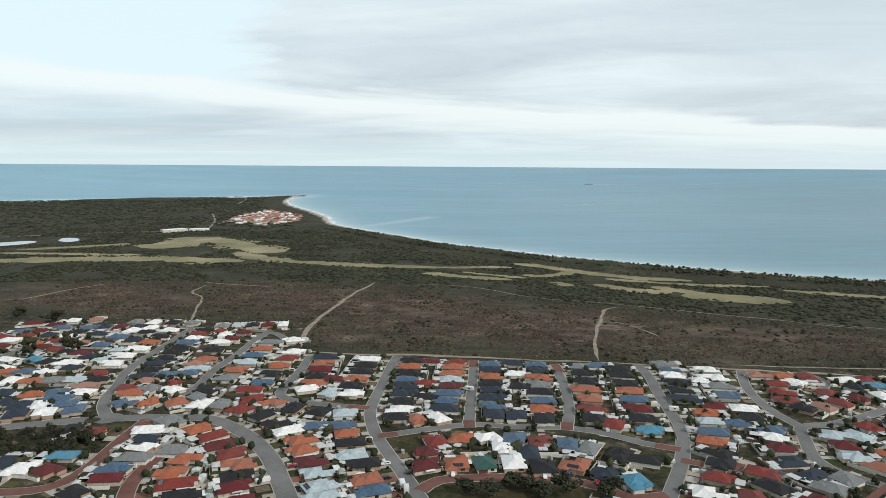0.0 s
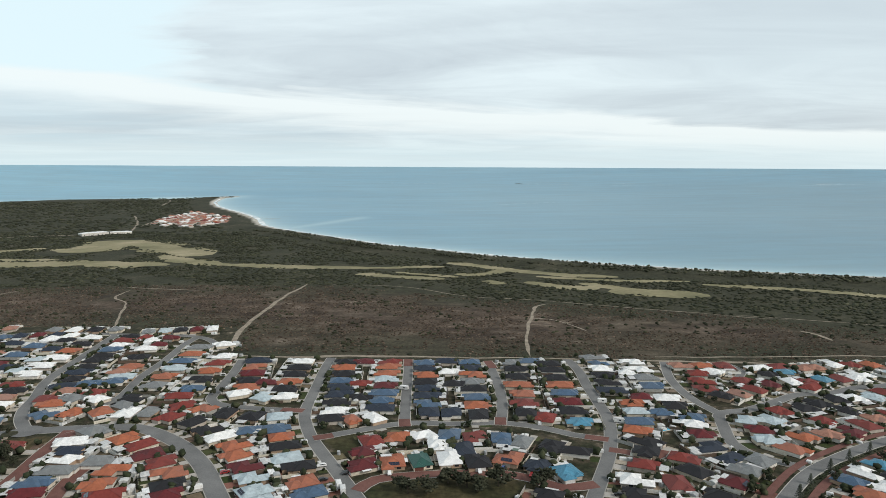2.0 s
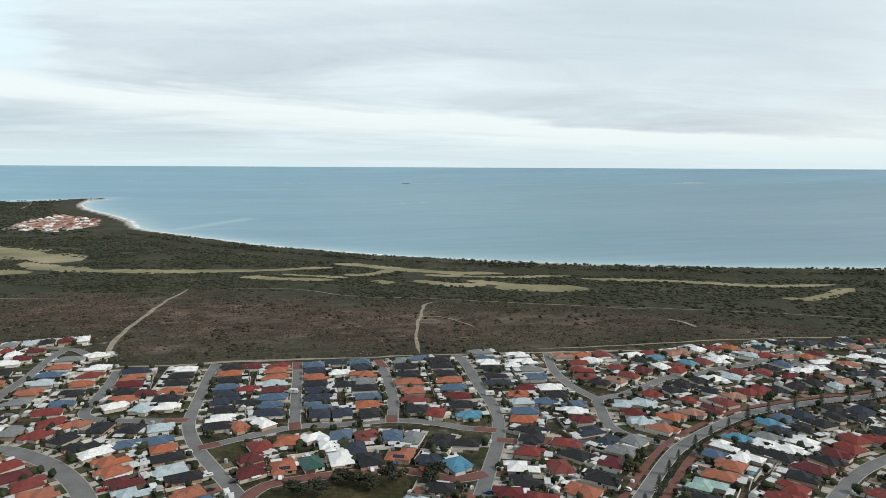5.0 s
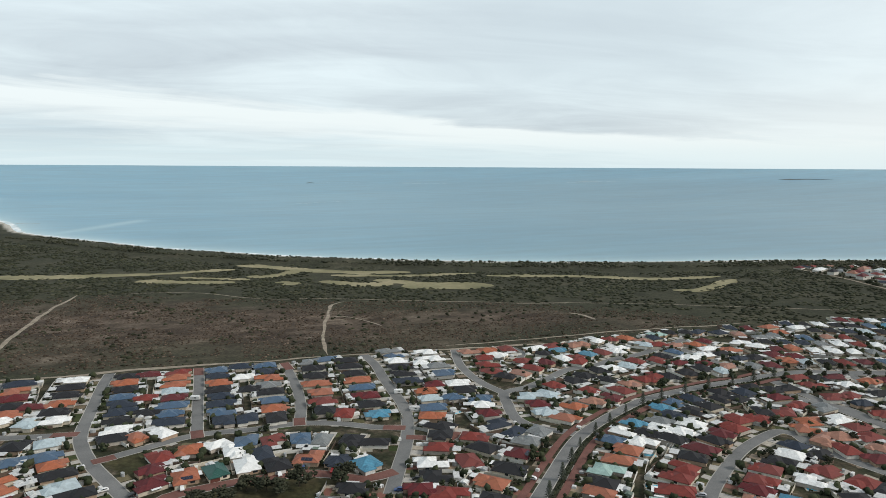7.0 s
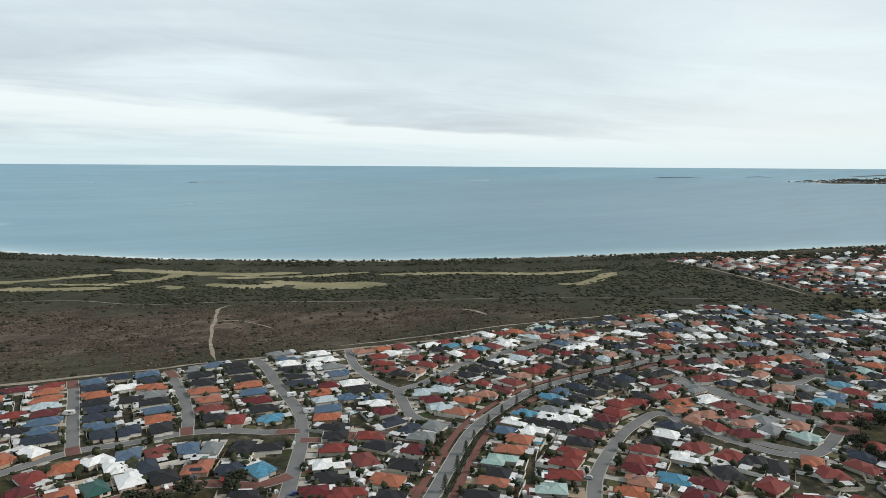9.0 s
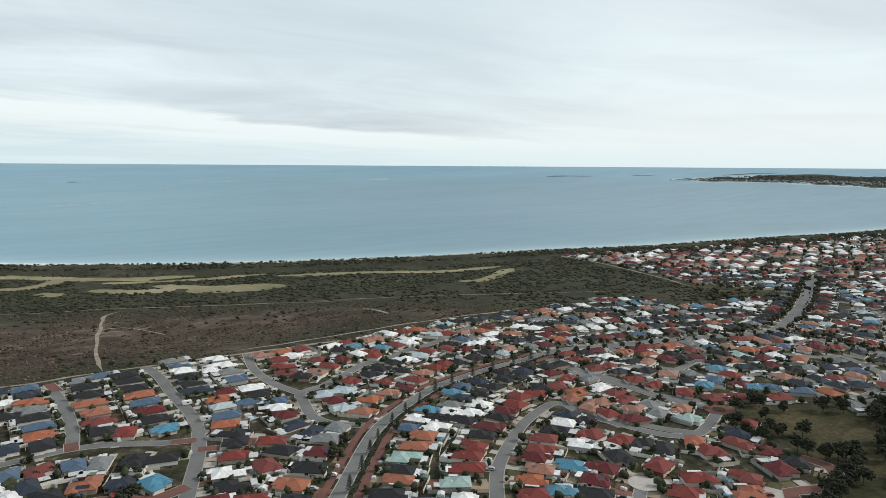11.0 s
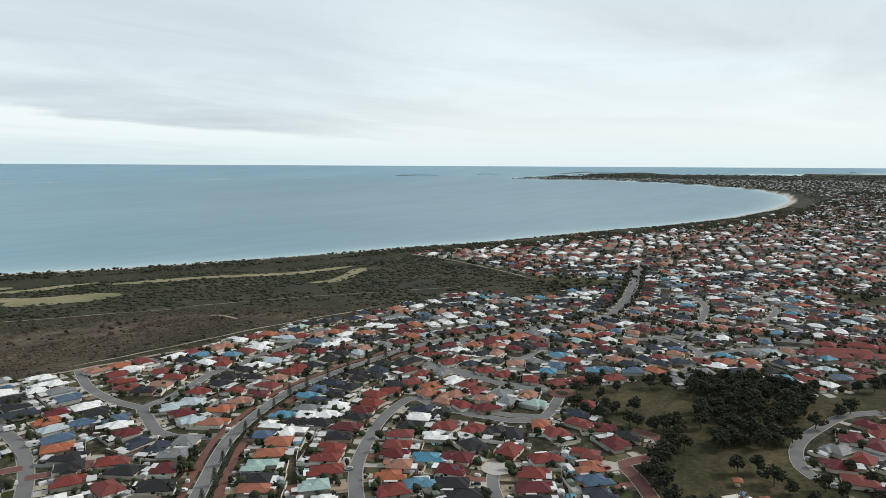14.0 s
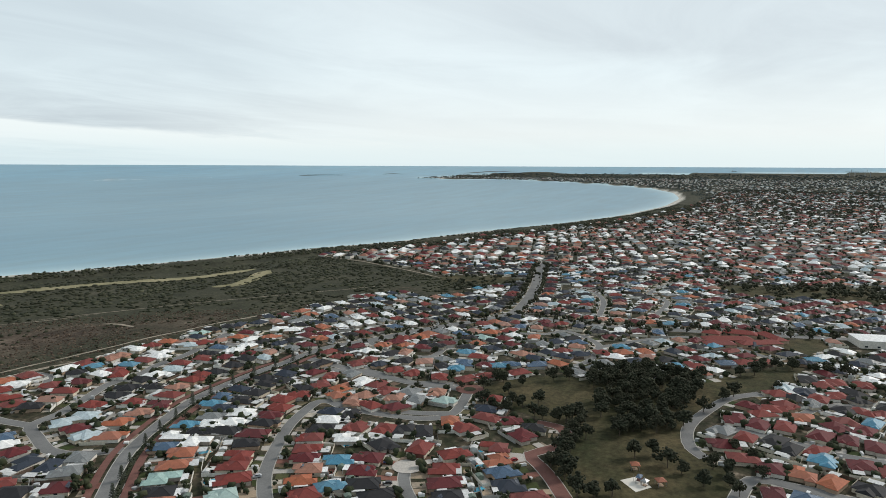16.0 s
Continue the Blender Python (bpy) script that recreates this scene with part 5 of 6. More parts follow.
shrubs = 0
for s in SITES[:CLOSE]:
    gx, gy = build_house(*s)
    d, dx, dy = to_road(s[0], s[1])
    kind, tone = rng.randrange(3), rng.randrange(4)
    fence = new("fence", fence_meshes[kind, tone])
    fence.location, fence.rotation_euler = (s[0], s[1], 0), (0, 0, s[2])
    tagged(fence, f"{FENCE_WORD[tone]} sheet-metal fence round a back yard", "fence", "yard fences")
    # driveway from the garage to the street
    reach = max(2.5, min(d + gy + 1.2, 12.0))
    pave = rng.choice((0, 0, 1, 1, 2))
    w = 4.6 if rng.random() < 0.7 else 6.0
    length = round(reach)
    drive = new("driveway", piece(("drive", w, length, pave), lambda: Solid().box(-w / 2, -length, 0.0, w / 2, 0.1, 0.042).mesh("driveway", PAVING[pave])))
    drive.location, drive.rotation_euler = (*spot(s, gx, gy), 0), (0, 0, s[2])
    tagged(drive, f"{DRIVE_WORD[pave]} driveway from garage to street", "driveway", kind="structure")
    yard = new("yard_paving", piece(("paving", pave, kind), lambda: Solid().box(-5.5, -1.6 - kind, 0.0, 3.0 + kind, 1.6, 0.036).mesh("yard_paving", PAVING[(pave + kind) % 3])))
    yard.location, yard.rotation_euler = (*spot(s, rng.uniform(-1, 2), 10.6), 0), (0, 0, s[2])
    tagged(yard, "pale paving behind a house", "paving", kind="structure")
    if rng.random() < 0.7:
        body, top = rng.choice(shed_parts)
        shed = new("garden_shed", body)
        shed.location, shed.rotation_euler = (*spot(s, rng.choice((-4.6, 4.2, 1.0)), 10.9), 0), (0, 0, s[2])
        tagged(shed, "small sheet-metal garden shed in a back yard", "shed", "garden sheds")
        child("roof", top, shed)
    if rng.random() < 0.4:
        car(*spot(s, gx + rng.uniform(-0.8, 0.8), gy - min(3.2, length * 0.6)), s[2] + rng.choice((0, math.pi)))
    for _ in range(rng.choice((0, 1, 1, 2))):
        if shrubs < 290:
            shrubs += 1
            lx, ly = rng.choice(((-6.2, -9.5), (6.2, -10), (0, -11), (-5.5, 10), (5.6, 9.8), (3, 10.4)))
            tree("shrub", *spot(s, lx + rng.uniform(-0.6, 0.6), ly + rng.uniform(-0.6, 0.6)), rng.uniform(0.55, 1.15))

# leafy growth in the yards farther off
x, y, r = [], [], []
for s in far_sites + SITES[:CLOSE]:
    for _ in range(rng.choice((4, 5, 7, 9))):
        lx, ly = rng.choice(((-6.6, rng.uniform(-9, 11)), (6.8, rng.uniform(-9, 11)), (rng.uniform(-6, 6), 10.6), (rng.uniform(-6, 6), -10.5)))
        px, py = spot(s, lx, ly)
        if to_road(px, py)[0] > 0.8:
            x.append(px), y.append(py), r.append(rng.choice((0.6, 0.9, 1.2, 1.7, 2.4)))
x, y, r = np.array(x), np.array(y), np.array(r)
x, y, r = (np.concatenate([q + far_rng.uniform(-0.6, 0.6, len(q)) * (i < 2) for _ in range(2)]) for i, q in enumerate((x, y, r)))
r = r * 0.8
cloud_of("yard_bushes", clumps(x, y, r * far_rng.uniform(0.4, 1.6, len(r)), r, 0.9), LEAF2, "bushes and small trees in the yards", "bushes")

# ---- trees of streets and parks ----
def grove(poly, count, kind, size, gap):
    xs, ys = [p[0] for p in poly], [p[1] for p in poly]
    done, tries = [], 0
    while len(done) < count and tries < count * 40:
        tries += 1
        x, y = rng.uniform(min(xs), max(xs)), rng.uniform(min(ys), max(ys))
        if inside(np.array([x]), np.array([y]), poly)[0] and all(math.hypot(x - p, y - q) > gap for p, q in done):
            done.append((x, y))
            tree(kind, x, y, size * rng.uniform(0.85, 1.2))


grove(WOODS, 70, "gum", 1.15, 4.6)
grove(WOODS, 60, "gum", 0.7, 3.0)
grove(COPSE, 45, "gum", 0.62, 2.6)
for x, y in [(394, 152), (392, 165), (394, 171), (413, 138), (418, 129), (373, 153), (373, 170), (349, 158), (358, 144), (355, 136), (365, 130), (343, 150), (344, 141)]:
    tree('gum', x, y, 1.05)
for x, y in [(342, 123), (344, 119), (345, 111), (346, 106), (354, 102), (328, 89), (314, 95), (301, 93), (287, 93), (283, 83), (317, 61), (324, 54)]:
    tree('gum', x, y, 1.1)
for x, y in [(314, 45), (265, 73), (269, 67), (273, 60), (429, 35), (438, 30), (401, 42), (372, 48), (311, 38), (323, 26), (320, 18), (303, 27)]:
    tree('gum', x, y, 1.1)
for x, y in [(510, 19), (514, 11), (520, 1), (517, -20), (517, -32), (439, 115), (446, 105), (453, 84), (459, 72), (483, 31), (492, 23), (470, 54)]:
    tree('gum', x, y, 1.2)
for x, y in [(350, 20), (343, 11), (323, 5), (467, 7), (520, -12), (309, 17), (300, 12), (527, 2), (429, 136), (440, 127)]:
    tree('gum', x, y, 0.8)
for x, y in [(10, 280), (13, 277), (35, 282), (39, 280), (31, 285), (70, 277), (74, 279), (53, 280), (43, 276), (21, 276)]:
    tree('gum', x, y, 1.25, 0.7)
for x, y in [(-198, 366), (-191, 360), (-100, 414), (-95, 417), (55, 330), (48, 328), (132, 482), (168, 462), (207, 398), (202, 376)]:
    tree('gum', x, y, 0.5)
for x, y in [(-379, 606), (-342, 584), (-278, 480), (-282, 503), (-248, 485), (-303, 487), (-28, 355), (-33, 416), (48, 350), (33, 322)]:
    tree('shrub', x, y, 1.6, 0.7)
for x, y in [(295, 92), (300, 91), (289, 91), (309, 91), (316, 92), (324, 93), (330, 97), (340, 96), (348, 98), (351, 102), (286, 87), (278, 83)]:
    tree('gum', x, y, 0.95)
for x, y in [(132, 294), (249, 572), (197, 347), (115, 255), (175, 272), (225, 272), (209, 354), (149, 372), (222, 380), (237, 261)]:
    tree('gum', x, y, 0.5)
for x, y in [(334, 245), (344, 231), (307, 254), (299, 253), (353, 207), (329, 210), (367, 183), (434, 240), (270, 224), (294, 183), (329, 186), (289, 207), (326, 221)]:
    tree('gum', x, y, 0.6)


def avenue(line, offset, gap, kind, size, start=0.0, far=1200):
    pts = smooth(line, 2.0)
    run = start
    for a, b in zip(pts, pts[1:]):
        run += (b - a).length
        if run >= gap and math.hypot(b.x, b.y) < far:
            run = 0.0
            d = (b - a).normalized()
            tree(kind, b.x - d.y * offset + rng.uniform(-1, 1), b.y + d.x * offset + rng.uniform(-1, 1), size * rng.uniform(0.8, 1.2))


BOULEVARD = STREETS[-1][0]
avenue(BOULEVARD, -5.4, 19, "pine", 0.58)
avenue(BOULEVARD, 11.5, 19, "shrub", 1.5, 5)
avenue(BOULEVARD, -12.0, 23, "gum", 0.5, 9)
spine = smooth(BOULEVARD, 12.0)


def beside(off):
    """A line that runs off metres to the left of the avenue."""
    out = []
    for a, b, c in zip(spine, spine[1:], spine[2:]):
        d = (c - a).normalized()
        out.append((b.x - d.y * off, b.y + d.x * off))
    return out


ribbon("footpath", beside(6.8), 3.6, 0.33, BRICK, label="red brick footpath beside the avenue", category="footpath")
ribbon("footpath", beside(-8.9), 4.0, 0.36, BRICK, label="red brick footpath beside the avenue", category="footpath")
ribbon("planting_strip", beside(-5.3), 2.4, 0.3, LAND, label="planted strip of mulch and low hedge beside the avenue", category="verge")
q = [p for p in smooth(beside(-5.3), 1.1)]
x, y = (np.array([p[i] for p in q]) + far_rng.uniform(-0.5, 0.5, len(q)) for i in range(2))
k = far_rng.random(len(q)) < 0.72
r = far_rng.uniform(0.4, 0.85, k.sum())
cloud_of("low_hedge", clumps(x[k], y[k], r * 0.5 + 0.3, r, 0.8), LEAF2, "dark low hedge along the avenue", "hedge")
avenue([(391, 321), (413, 316), (435, 305), (491, 285), (550, 259), (591, 246)], 9.0, 11, 'gum', 0.62)
avenue([(391, 321), (413, 316), (435, 305), (491, 285), (550, 259), (591, 246)], -9.0, 13, 'gum', 0.62)
avenue([(591, 246), (583, 189), (587, 139), (607, 71), (626, 6), (649, -62)], 8.5, 13, 'gum', 0.7)
avenue([(591, 246), (583, 189), (587, 139), (607, 71), (626, 6), (649, -62)], -8.5, 15, 'gum', 0.7)
avenue([(591, 246), (649, 256), (732, 279), (812, 306), (910, 338)], 9, 13, 'gum', 0.75)
avenue([(591, 246), (649, 256), (732, 279), (812, 306), (910, 338)], -9, 13, 'gum', 0.75)
grove(LONG_PARK, 45, 'gum', 0.9, 9)
grove(RESERVE, 8, 'gum', 0.8, 14)
avenue([(674, 364), (690, 336), (731, 311), (767, 297)], 0, 14, 'gum', 0.85)

at = np.array(FAR_TREES)
x, y = (np.repeat(at[:, i], 14) + far_rng.normal(0, 1, len(at) * 14) * np.repeat(at[:, 2], 14) * 2.2 for i in range(2))
r = np.repeat(at[:, 2], 14) * far_rng.uniform(0.8, 2.1, len(at) * 14)
cloud_of("street_trees", clumps(x, y, r + np.repeat(at[:, 2], 14) * far_rng.uniform(1.0, 5.5, len(x)), r, 0.85), LEAF, "dark trees along streets and parks farther off", "trees")

# ---- playground, pools, ponds and larger buildings ----
def pool(x, y, turn):
    ob = new("swimming_pool", piece("coping", lambda: Solid().box(-3.6, -2.1, 0, 3.6, 2.1, 0.14).mesh("swimming_pool", COPING)))
    ob.location, ob.rotation_euler = (x, y, 0), (0, 0, turn)
    tagged(ob, "small blue swimming pool with pale paving", "pool", "pools")
    child("water", piece("pool_water", lambda: Solid().box(-2.9, -1.5, 0.02, 2.9, 1.5, 0.18).mesh("water", POOL)), ob, label="bright blue pool water")


pool(154, 337, 0.3)
pool(250, 338, 0.3)
pool(165, 295, 0.3)
pool(174, 294, 0.3)
pool(261, 192, -0.5)
pool(270, 174, -0.5)
pool(218, 248, -0.5)
pool(233, 249, -0.5)
pool(301, 139, -0.5)
pool(285, 131, -0.5)
pool(271, 123, -0.5)
pool(250, 113, -0.5)
pool(197, 221, -0.5)
pool(352, -2, -0.5)


def lake(name, poly, z, label):
    p = smooth(poly + [poly[0]], 6.0)[:-1]
    v = [tuple(float(c) for c in fold(q.x, q.y, z)) for q in p]
    ob = new(name, mesh(name, v, [tuple(range(len(v)))], LAKE))
    if ob.data.polygons[0].normal.z < 0:
        ob.data.polygons[0].flip()
    tagged(ob, label, "pond", kind="structure")


lake('pond', [(-798, 1136), (-754, 1155), (-732, 1181), (-728, 1217), (-754, 1235), (-786, 1205), (-832, 1184)], 0.3, 'pale still golf-course pond among scrub')
lake('pond', [(-702, 1238), (-674, 1221), (-669, 1249), (-695, 1288), (-719, 1286)], 0.3, 'small pale pond beside a fairway')
lake('pond', [(700, 327), (698, 316), (710, 310), (723, 318), (715, 332)], 0.3, 'pale pond in a suburban reserve')
lake('pond', [(779, -38), (778, -57), (792, -86), (818, -88), (804, -58)], 0.3, 'pond in a suburban park')


def long_building(a, b, width, height, wall, roof_material, label, pitch=0.4):
    """A long hall from a to b with a shallow roof."""
    dx, dy = b[0] - a[0], b[1] - a[1]
    n = math.hypot(dx, dy)
    s = Solid().box(-n / 2, -width / 2, 0, n / 2, width / 2, height)
    ob = new("long_building", s.mesh("long_building", wall))
    ob.location, ob.rotation_euler = ((a[0] + b[0]) / 2, (a[1] + b[1]) / 2, 0), (0, 0, math.atan2(dy, dx))
    tagged(ob, label, "building")
    child("roof", Solid().hip(-n / 2, -width / 2, n / 2, width / 2, height + 0.21, pitch, 0.5).mesh("roof", roof_material), ob)
    for i in range(int(n / 9)):
        child("window", unit("window", (2.2, 0.1, 1.3), GLASS), ob, (-n / 2 + 4.5 + 9 * i, -width / 2 - 0.03, 0.9))


long_building((597, 72), (596, 58), 11, 2.7, WALL_MAT[1], ROOF_MAT['R'], 'long low brick building with a red tile roof', 0.4)
long_building((606, 57), (608, 31), 11, 2.7, WALL_MAT[1], ROOF_MAT['R'], 'long low brick building with a red tile roof', 0.4)
long_building((617, 29), (594, 11), 11, 2.7, WALL_MAT[1], ROOF_MAT['R'], 'long low brick building with a red tile roof', 0.4)
long_building((571, 68), (589, 33), 11, 2.7, WALL_MAT[1], ROOF_MAT['R'], 'long low brick building with a red tile roof', 0.4)
long_building((556, 65), (567, 44), 11, 2.7, WALL_MAT[1], ROOF_MAT['R'], 'long low brick building with a red tile roof', 0.4)
long_building((569, 40), (589, 13), 11, 2.7, WALL_MAT[1], ROOF_MAT['R'], 'long low brick building with a red tile roof', 0.4)
long_building((623, -39), (635, -74), 24, 6, WALL_MAT[2], ROOF_MAT['W'], 'large white warehouse with a shallow metal roof', 0.12)
long_building((-582, 1408), (-546, 1448), 16, 5, WALL_MAT[2], ROOF_MAT['W'], 'low white clubhouse beside the golf course', 0.2)
long_building((-540, 1448), (-503, 1464), 14, 4, WALL_MAT[2], ROOF_MAT['W'], 'low white clubhouse wing beside the golf course', 0.2)


VAN_BODY = Solid().box(-1.15, -2.6, 0.5, 1.15, 2.6, 2.45).box(-1.0, -2.9, 0.6, 1.0, -2.55, 2.0).mesh("caravan", SHED[0])
VAN_ROOF = Solid().hip(-1.1, -2.5, 1.1, 2.5, 2.66, 0.12, 0.05).mesh("roof", PATIO)


def caravan(x, y, turn):
    ob = new("caravan", VAN_BODY)
    ob.location, ob.rotation_euler = (x, y, 0.05), (0, 0, turn)
    tagged(ob, "white touring caravan parked beside a house", "caravan", "caravans")
    child("roof", VAN_ROOF, ob)
    child("window", unit("window", (1.2, 0.08, 0.6), GLASS), ob, (1.16, 0.4, 1.5), math.pi / 2)
    child("window", unit("window", (1.2, 0.08, 0.6), GLASS), ob, (-1.16, -0.4, 1.5), math.pi / 2)
    for sx in (-1.0, 1.0):
        child("wheel", CAR_WHEEL, ob, (sx, 0.2, 0.33))
    child("drawbar", unit("drawbar", (0.2, 1.3, 0.1), STEEL), ob, (0, -3.4, 0.5))


caravan(-17, 285, 0.2)
caravan(-15, 280, 0.1)
caravan(17, 415, 1.2)
caravan(19, 313, 0.3)
caravan(134, 381, 1.4)
caravan(133, 349, 1.2)
caravan(206, 185, 0.9)
caravan(255, 101, 0.4)
caravan(218, 165, 0.6)


def turning_circle(x, y, r, material, label, z):
    n = 28
    v = [(x + r * math.cos(2 * math.pi * i / n), y + r * math.sin(2 * math.pi * i / n), z) for i in range(n)]
    tagged(new("turning_circle", mesh("turning_circle", v, [tuple(range(n))], material)), label, "road", kind="structure")


turning_circle(254, 152, 7.5, PAVING[0], 'pale paved turning circle', 0.33)
turning_circle(369, 178, 9, BRICK, 'brick-paved roundabout', 0.35)
turning_circle(369, 178, 4.0, LAND, 'planted middle of a roundabout', 0.38)
turning_circle(-184, 363, 8, ASPHALT, 'asphalt roundabout', 0.33)
turning_circle(-191, 360, 4, LAND, 'planted island in the street', 0.36)


def sand_bed(poly):
    v = [(x, y, 0.06) for x, y in poly] + [(x, y, 0.16) for x, y in poly]
    n = len(poly)
    f = [tuple(range(n, 2 * n))] + [(i, (i + 1) % n, (i + 1) % n + n, i + n) for i in range(n)]
    tagged(new("playground_sand", mesh("playground_sand", v, f, BEACH)), "white sand bed under play equipment in the park", "playground", kind="structure")


def shelter(x, y, size, label, roof_material):
    """Four posts with a hipped roof, and a bench or deck under it."""
    ob = new("park_shelter", None)
    ob.location, ob.rotation_euler = (x, y, 0.05), (0, 0, rng.uniform(0, 1.5))
    tagged(ob, label, "shelter", "park shelters")
    for sx in (-1, 1):
        for sy in (-1, 1):
            child("post", unit("post", (0.16, 0.16, 2.5), STEEL), ob, (sx * size, sy * size, 0))
    child("roof", Solid().hip(-size, -size, size, size, 2.6, 0.6, 0.4).mesh("roof", roof_material), ob)
    child("deck", unit("deck", (size * 1.6, size * 1.2, 0.45), WALL_MAT[1]), ob)


def play_frame(x, y):
    ob = new("play_frame", None)
    ob.location = (x, y, 0.16)
    tagged(ob, "steel climbing frame with slide on white sand", "play equipment")
    for sx, sy in ((-2, -1), (2, -1), (2, 1), (-2, 1), (0, 2.4), (0, -2.4)):
        child("post", unit("post", (0.14, 0.14, 3.0), STEEL), ob, (sx, sy, 0))
    child("deck", unit("deck", (3.8, 2.0, 0.12), GARAGE[1]), ob, (0, 0, 1.3))
    slide = child("slide", unit("slide", (0.7, 3.4, 0.12), CARS["blue"]), ob, (1.4, -2.4, 0.15))
    slide.rotation_euler = (0.4, 0, 0)
    child("canopy", Solid().hip(-2, -1.1, 2, 1.1, 3.0, 0.5, 0.1).mesh("canopy", ROOF_MAT["B"]), ob)


sand_bed([(290, 61), (298, 55), (290, 47), (282, 52)])
shelter(305, 58, 1.8, 'small red-roofed park shelter on grass', ROOF_MAT['O'])
shelter(294, 44, 1.8, 'small red-roofed park shelter on grass', ROOF_MAT['O'])
play_frame(292, 53)
shelter(290, 50, 1.1, 'small steel play hut on white sand', STEEL)

# ---- far shore, islets and surf ----
def islet(line, width, height, name="islet", label="low islet far out at sea, paled by painted haze"):
    p = smooth(line, 60)
    v, f = [], []
    for i, q in enumerate(p):
        d = (p[min(i + 1, len(p) - 1)] - p[max(i - 1, 0)]).normalized()
        k = math.sin(math.pi * (i + 0.2) / (len(p) - 0.6)) ** 0.6
        for s, z in ((-1, -1.5), (-0.4, 0.8), (0, 1.0), (0.4, 0.7), (1, -1.5)):
            e = q + Vector((-d.y, d.x, 0)) * (s * width / 2 * k)
            h = height * k * (0.7 + 0.5 * noise.noise((q.x * 0.004, q.y * 0.004, 1))) * z if z > 0 else z
            v.append(tuple(float(c) for c in fold(e.x, e.y, h)))
    for i in range(len(p) - 1):
        for j in range(4):
            a = 5 * i + j
            f.append((a, a + 1, a + 6, a + 5))
    tagged(new(name, mesh(name, v, f, HAZY_ISLE)), label, "islet", kind="structure")


islet([(7284, 6346), (8065, 6603), (8192, 6278)], 160, 12)
islet([(9448, 6425), (10315, 6807), (9878, 6280)], 140, 9)
islet([(1167, 5688), (1222, 5794), (1241, 5707)], 50, 5)
islet([(11944, 6213), (16588, 7706), (14888, 6013)], 300, 14, 'far_headland', 'dim low headland beyond the bay, paled by painted haze')
ribbon('surf_line', [(3931, 5842), (4101, 5746), (4390, 5752)], 60, 0.6, FOAM, 40.0, 0.6, 'thin white line of surf on a reef', 'surf')
ribbon('surf_line', [(5050, 5943), (5407, 5957)], 50, 0.6, FOAM, 40.0, 0.6, 'thin white line of surf on a reef', 'surf')
ribbon('surf_line', [(2064, 5850), (2318, 5934)], 40, 0.6, FOAM, 40.0, 0.6, 'thin white line of surf on a reef', 'surf')
ribbon('surf_line', [(26, 5960), (313, 5837), (660, 5933)], 35, 0.6, FOAM, 40.0, 0.6, 'thin white line of surf on a reef', 'surf')
ribbon('surf_line', [(1246, 5709), (1648, 5634)], 45, 0.6, FOAM, 40.0, 0.6, 'thin white line of surf on a reef', 'surf')
ribbon('surf_line', [(1877, 5362), (2470, 5502)], 40, 0.6, FOAM, 40.0, 0.6, 'thin white line of surf on a reef', 'surf')
ribbon('surf_line', [(-1224, 7093), (-1086, 7143)], 40, 0.6, FOAM, 40.0, 0.6, 'thin white line of surf on a reef', 'surf')
ribbon('surf_line', [(3614, 5520), (4115, 5664)], 45, 0.6, FOAM, 40.0, 0.6, 'thin white line of surf on a reef', 'surf')
ribbon('surf_line', [(450, 2527), (597, 2621), (754, 2723)], 9, 0.6, FOAM, 40.0, 0.6, 'thin white line of surf on a reef', 'surf')
ribbon('surf_line', [(3986, 5892), (4355, 6059)], 50, 0.6, FOAM, 40.0, 0.6, 'thin white line of surf on a reef', 'surf')
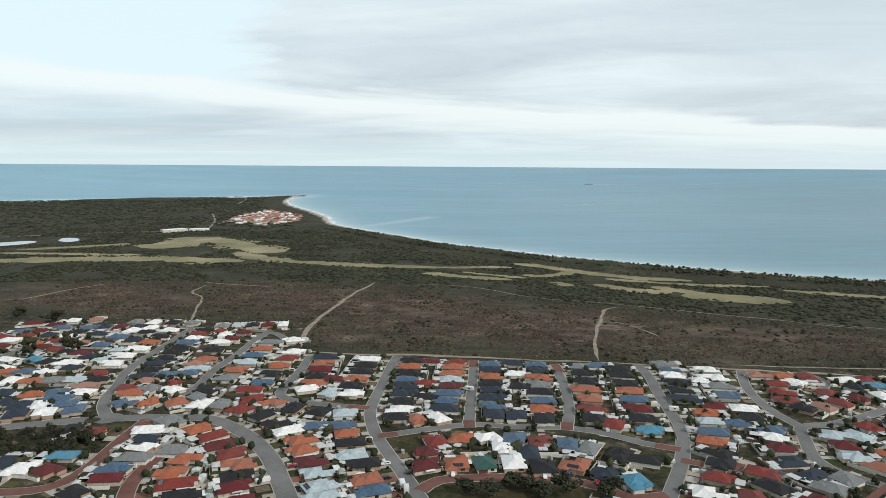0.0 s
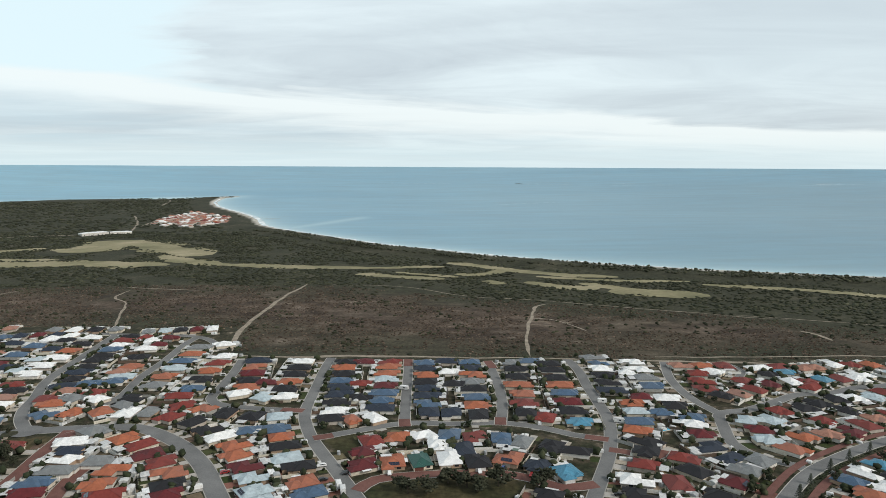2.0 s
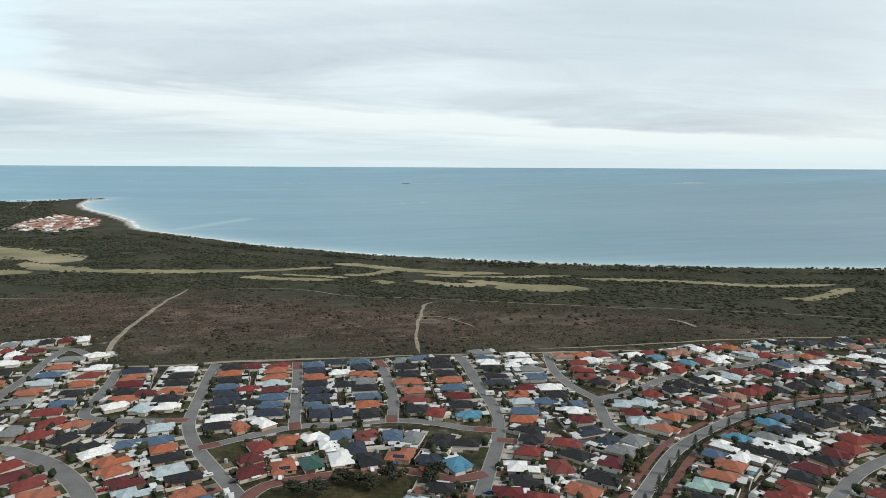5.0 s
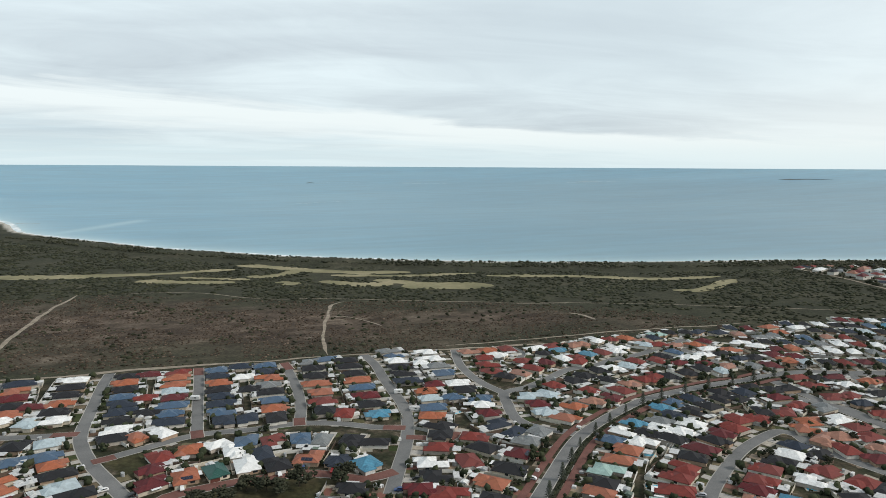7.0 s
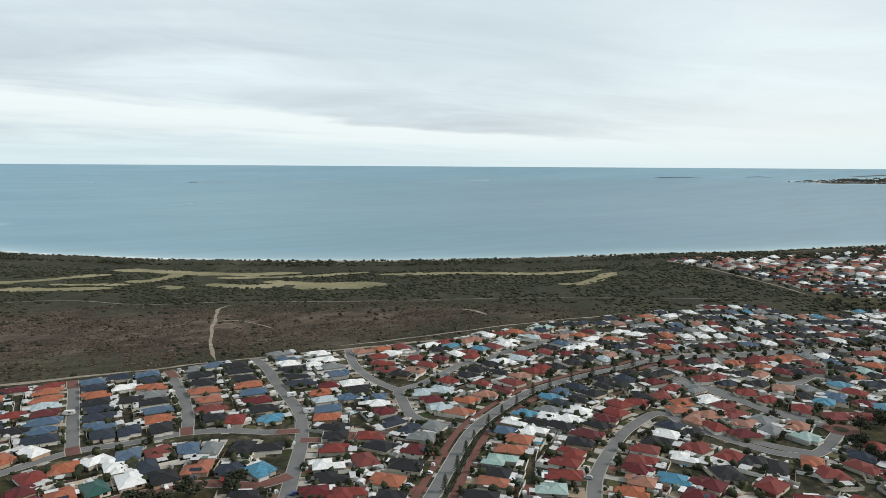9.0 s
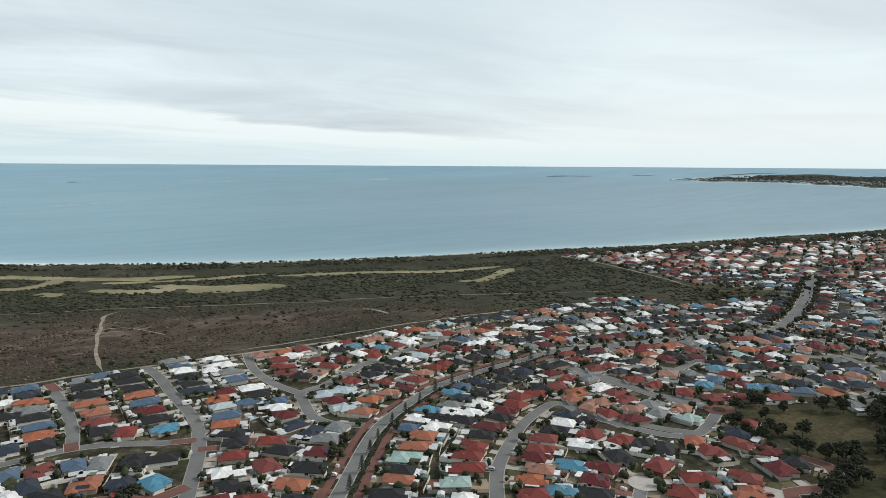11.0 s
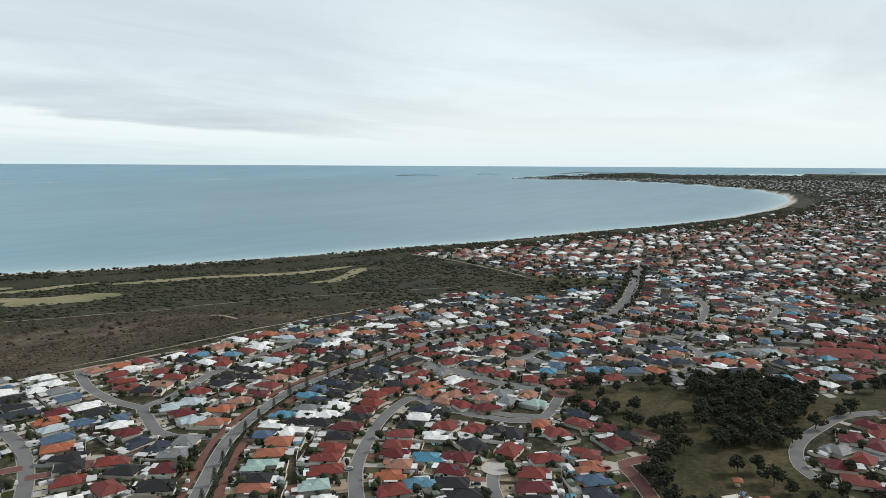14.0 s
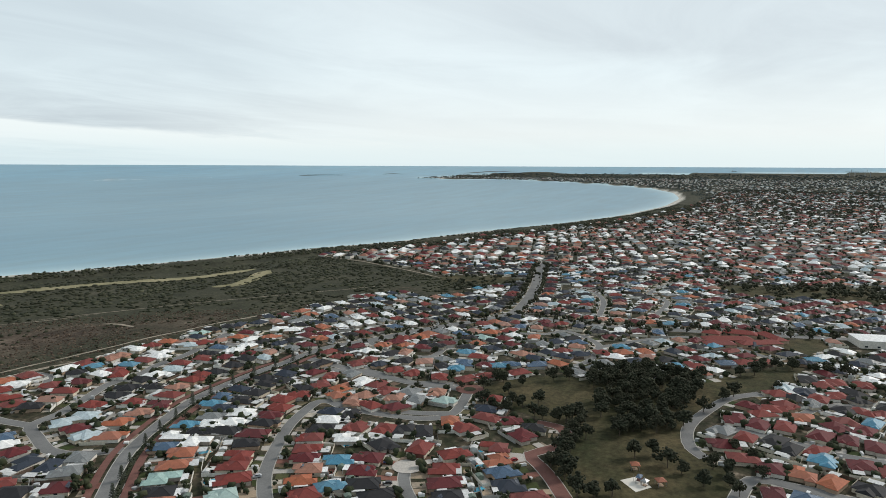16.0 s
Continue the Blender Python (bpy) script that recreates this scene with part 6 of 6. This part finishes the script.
ribbon('shore_break', COAST_WEST[5:] , 14, 0.3, FOAM, 12.0, 0.5, 'narrow pale break along the beach', 'surf')
ribbon('jetty', [(-303, 1862), (-274, 1844), (-251, 1846)], 5, 2.0, WALL_MAT[3], label='thin timber jetty on the bay', category='jetty')
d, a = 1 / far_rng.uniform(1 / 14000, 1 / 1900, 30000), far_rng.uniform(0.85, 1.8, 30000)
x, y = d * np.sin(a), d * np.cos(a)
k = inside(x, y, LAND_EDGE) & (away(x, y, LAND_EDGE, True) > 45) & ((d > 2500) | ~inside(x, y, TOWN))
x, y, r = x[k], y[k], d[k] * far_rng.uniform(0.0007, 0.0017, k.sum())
cloud_of("far_shore_trees", clumps(x, y, r * 0.3, r, 0.45), HAZY_WOODS, "dark tree cover on the far shore, greyed by painted haze", "trees")


# ---- port on the horizon ----
def gantry_crane(x, y, turn):
    """A ship-loading gantry: four legs, a long level boom and a stayed mast."""
    ob = new("gantry_crane", None)
    fx, fy, fz = (float(c) for c in fold(x, y, 0.0))
    ob.location, ob.rotation_euler = (fx, fy, fz), (0, 0, turn)
    tagged(ob, "grey steel loading gantry far off in a port", "crane", "port cranes")
    for sx in (-12, 12):
        for sy in (-6, 6):
            child("leg", unit("leg", (2.2, 2.2, 26.0), STEEL), ob, (sx, sy, 0))
    child("boom", unit("boom", (78.0, 3.0, 2.6), STEEL), ob, (8, 0, 26.0))
    child("mast", unit("mast", (2.4, 2.4, 12.0), STEEL), ob, (-4, 0, 28.0))


def cargo_ship(x, y, turn):
    ob = new("cargo_ship", None)
    fx, fy, fz = (float(c) for c in fold(x, y, 0.0))
    ob.location, ob.rotation_euler = (fx, fy, fz), (0, 0, turn)
    tagged(ob, "pale cargo ship far out at sea", "ship")
    child("hull", unit("hull", (28.0, 5.0, 3.0), SHED[2]), ob)
    child("bridge", unit("bridge", (4.0, 4.0, 4.0), SHED[0]), ob, (-10, 0, 3.0))


gantry_crane(11995, -344, -1.61)
gantry_crane(11988, -541, -1.61)
cargo_ship(23859, 2600, -1.3)
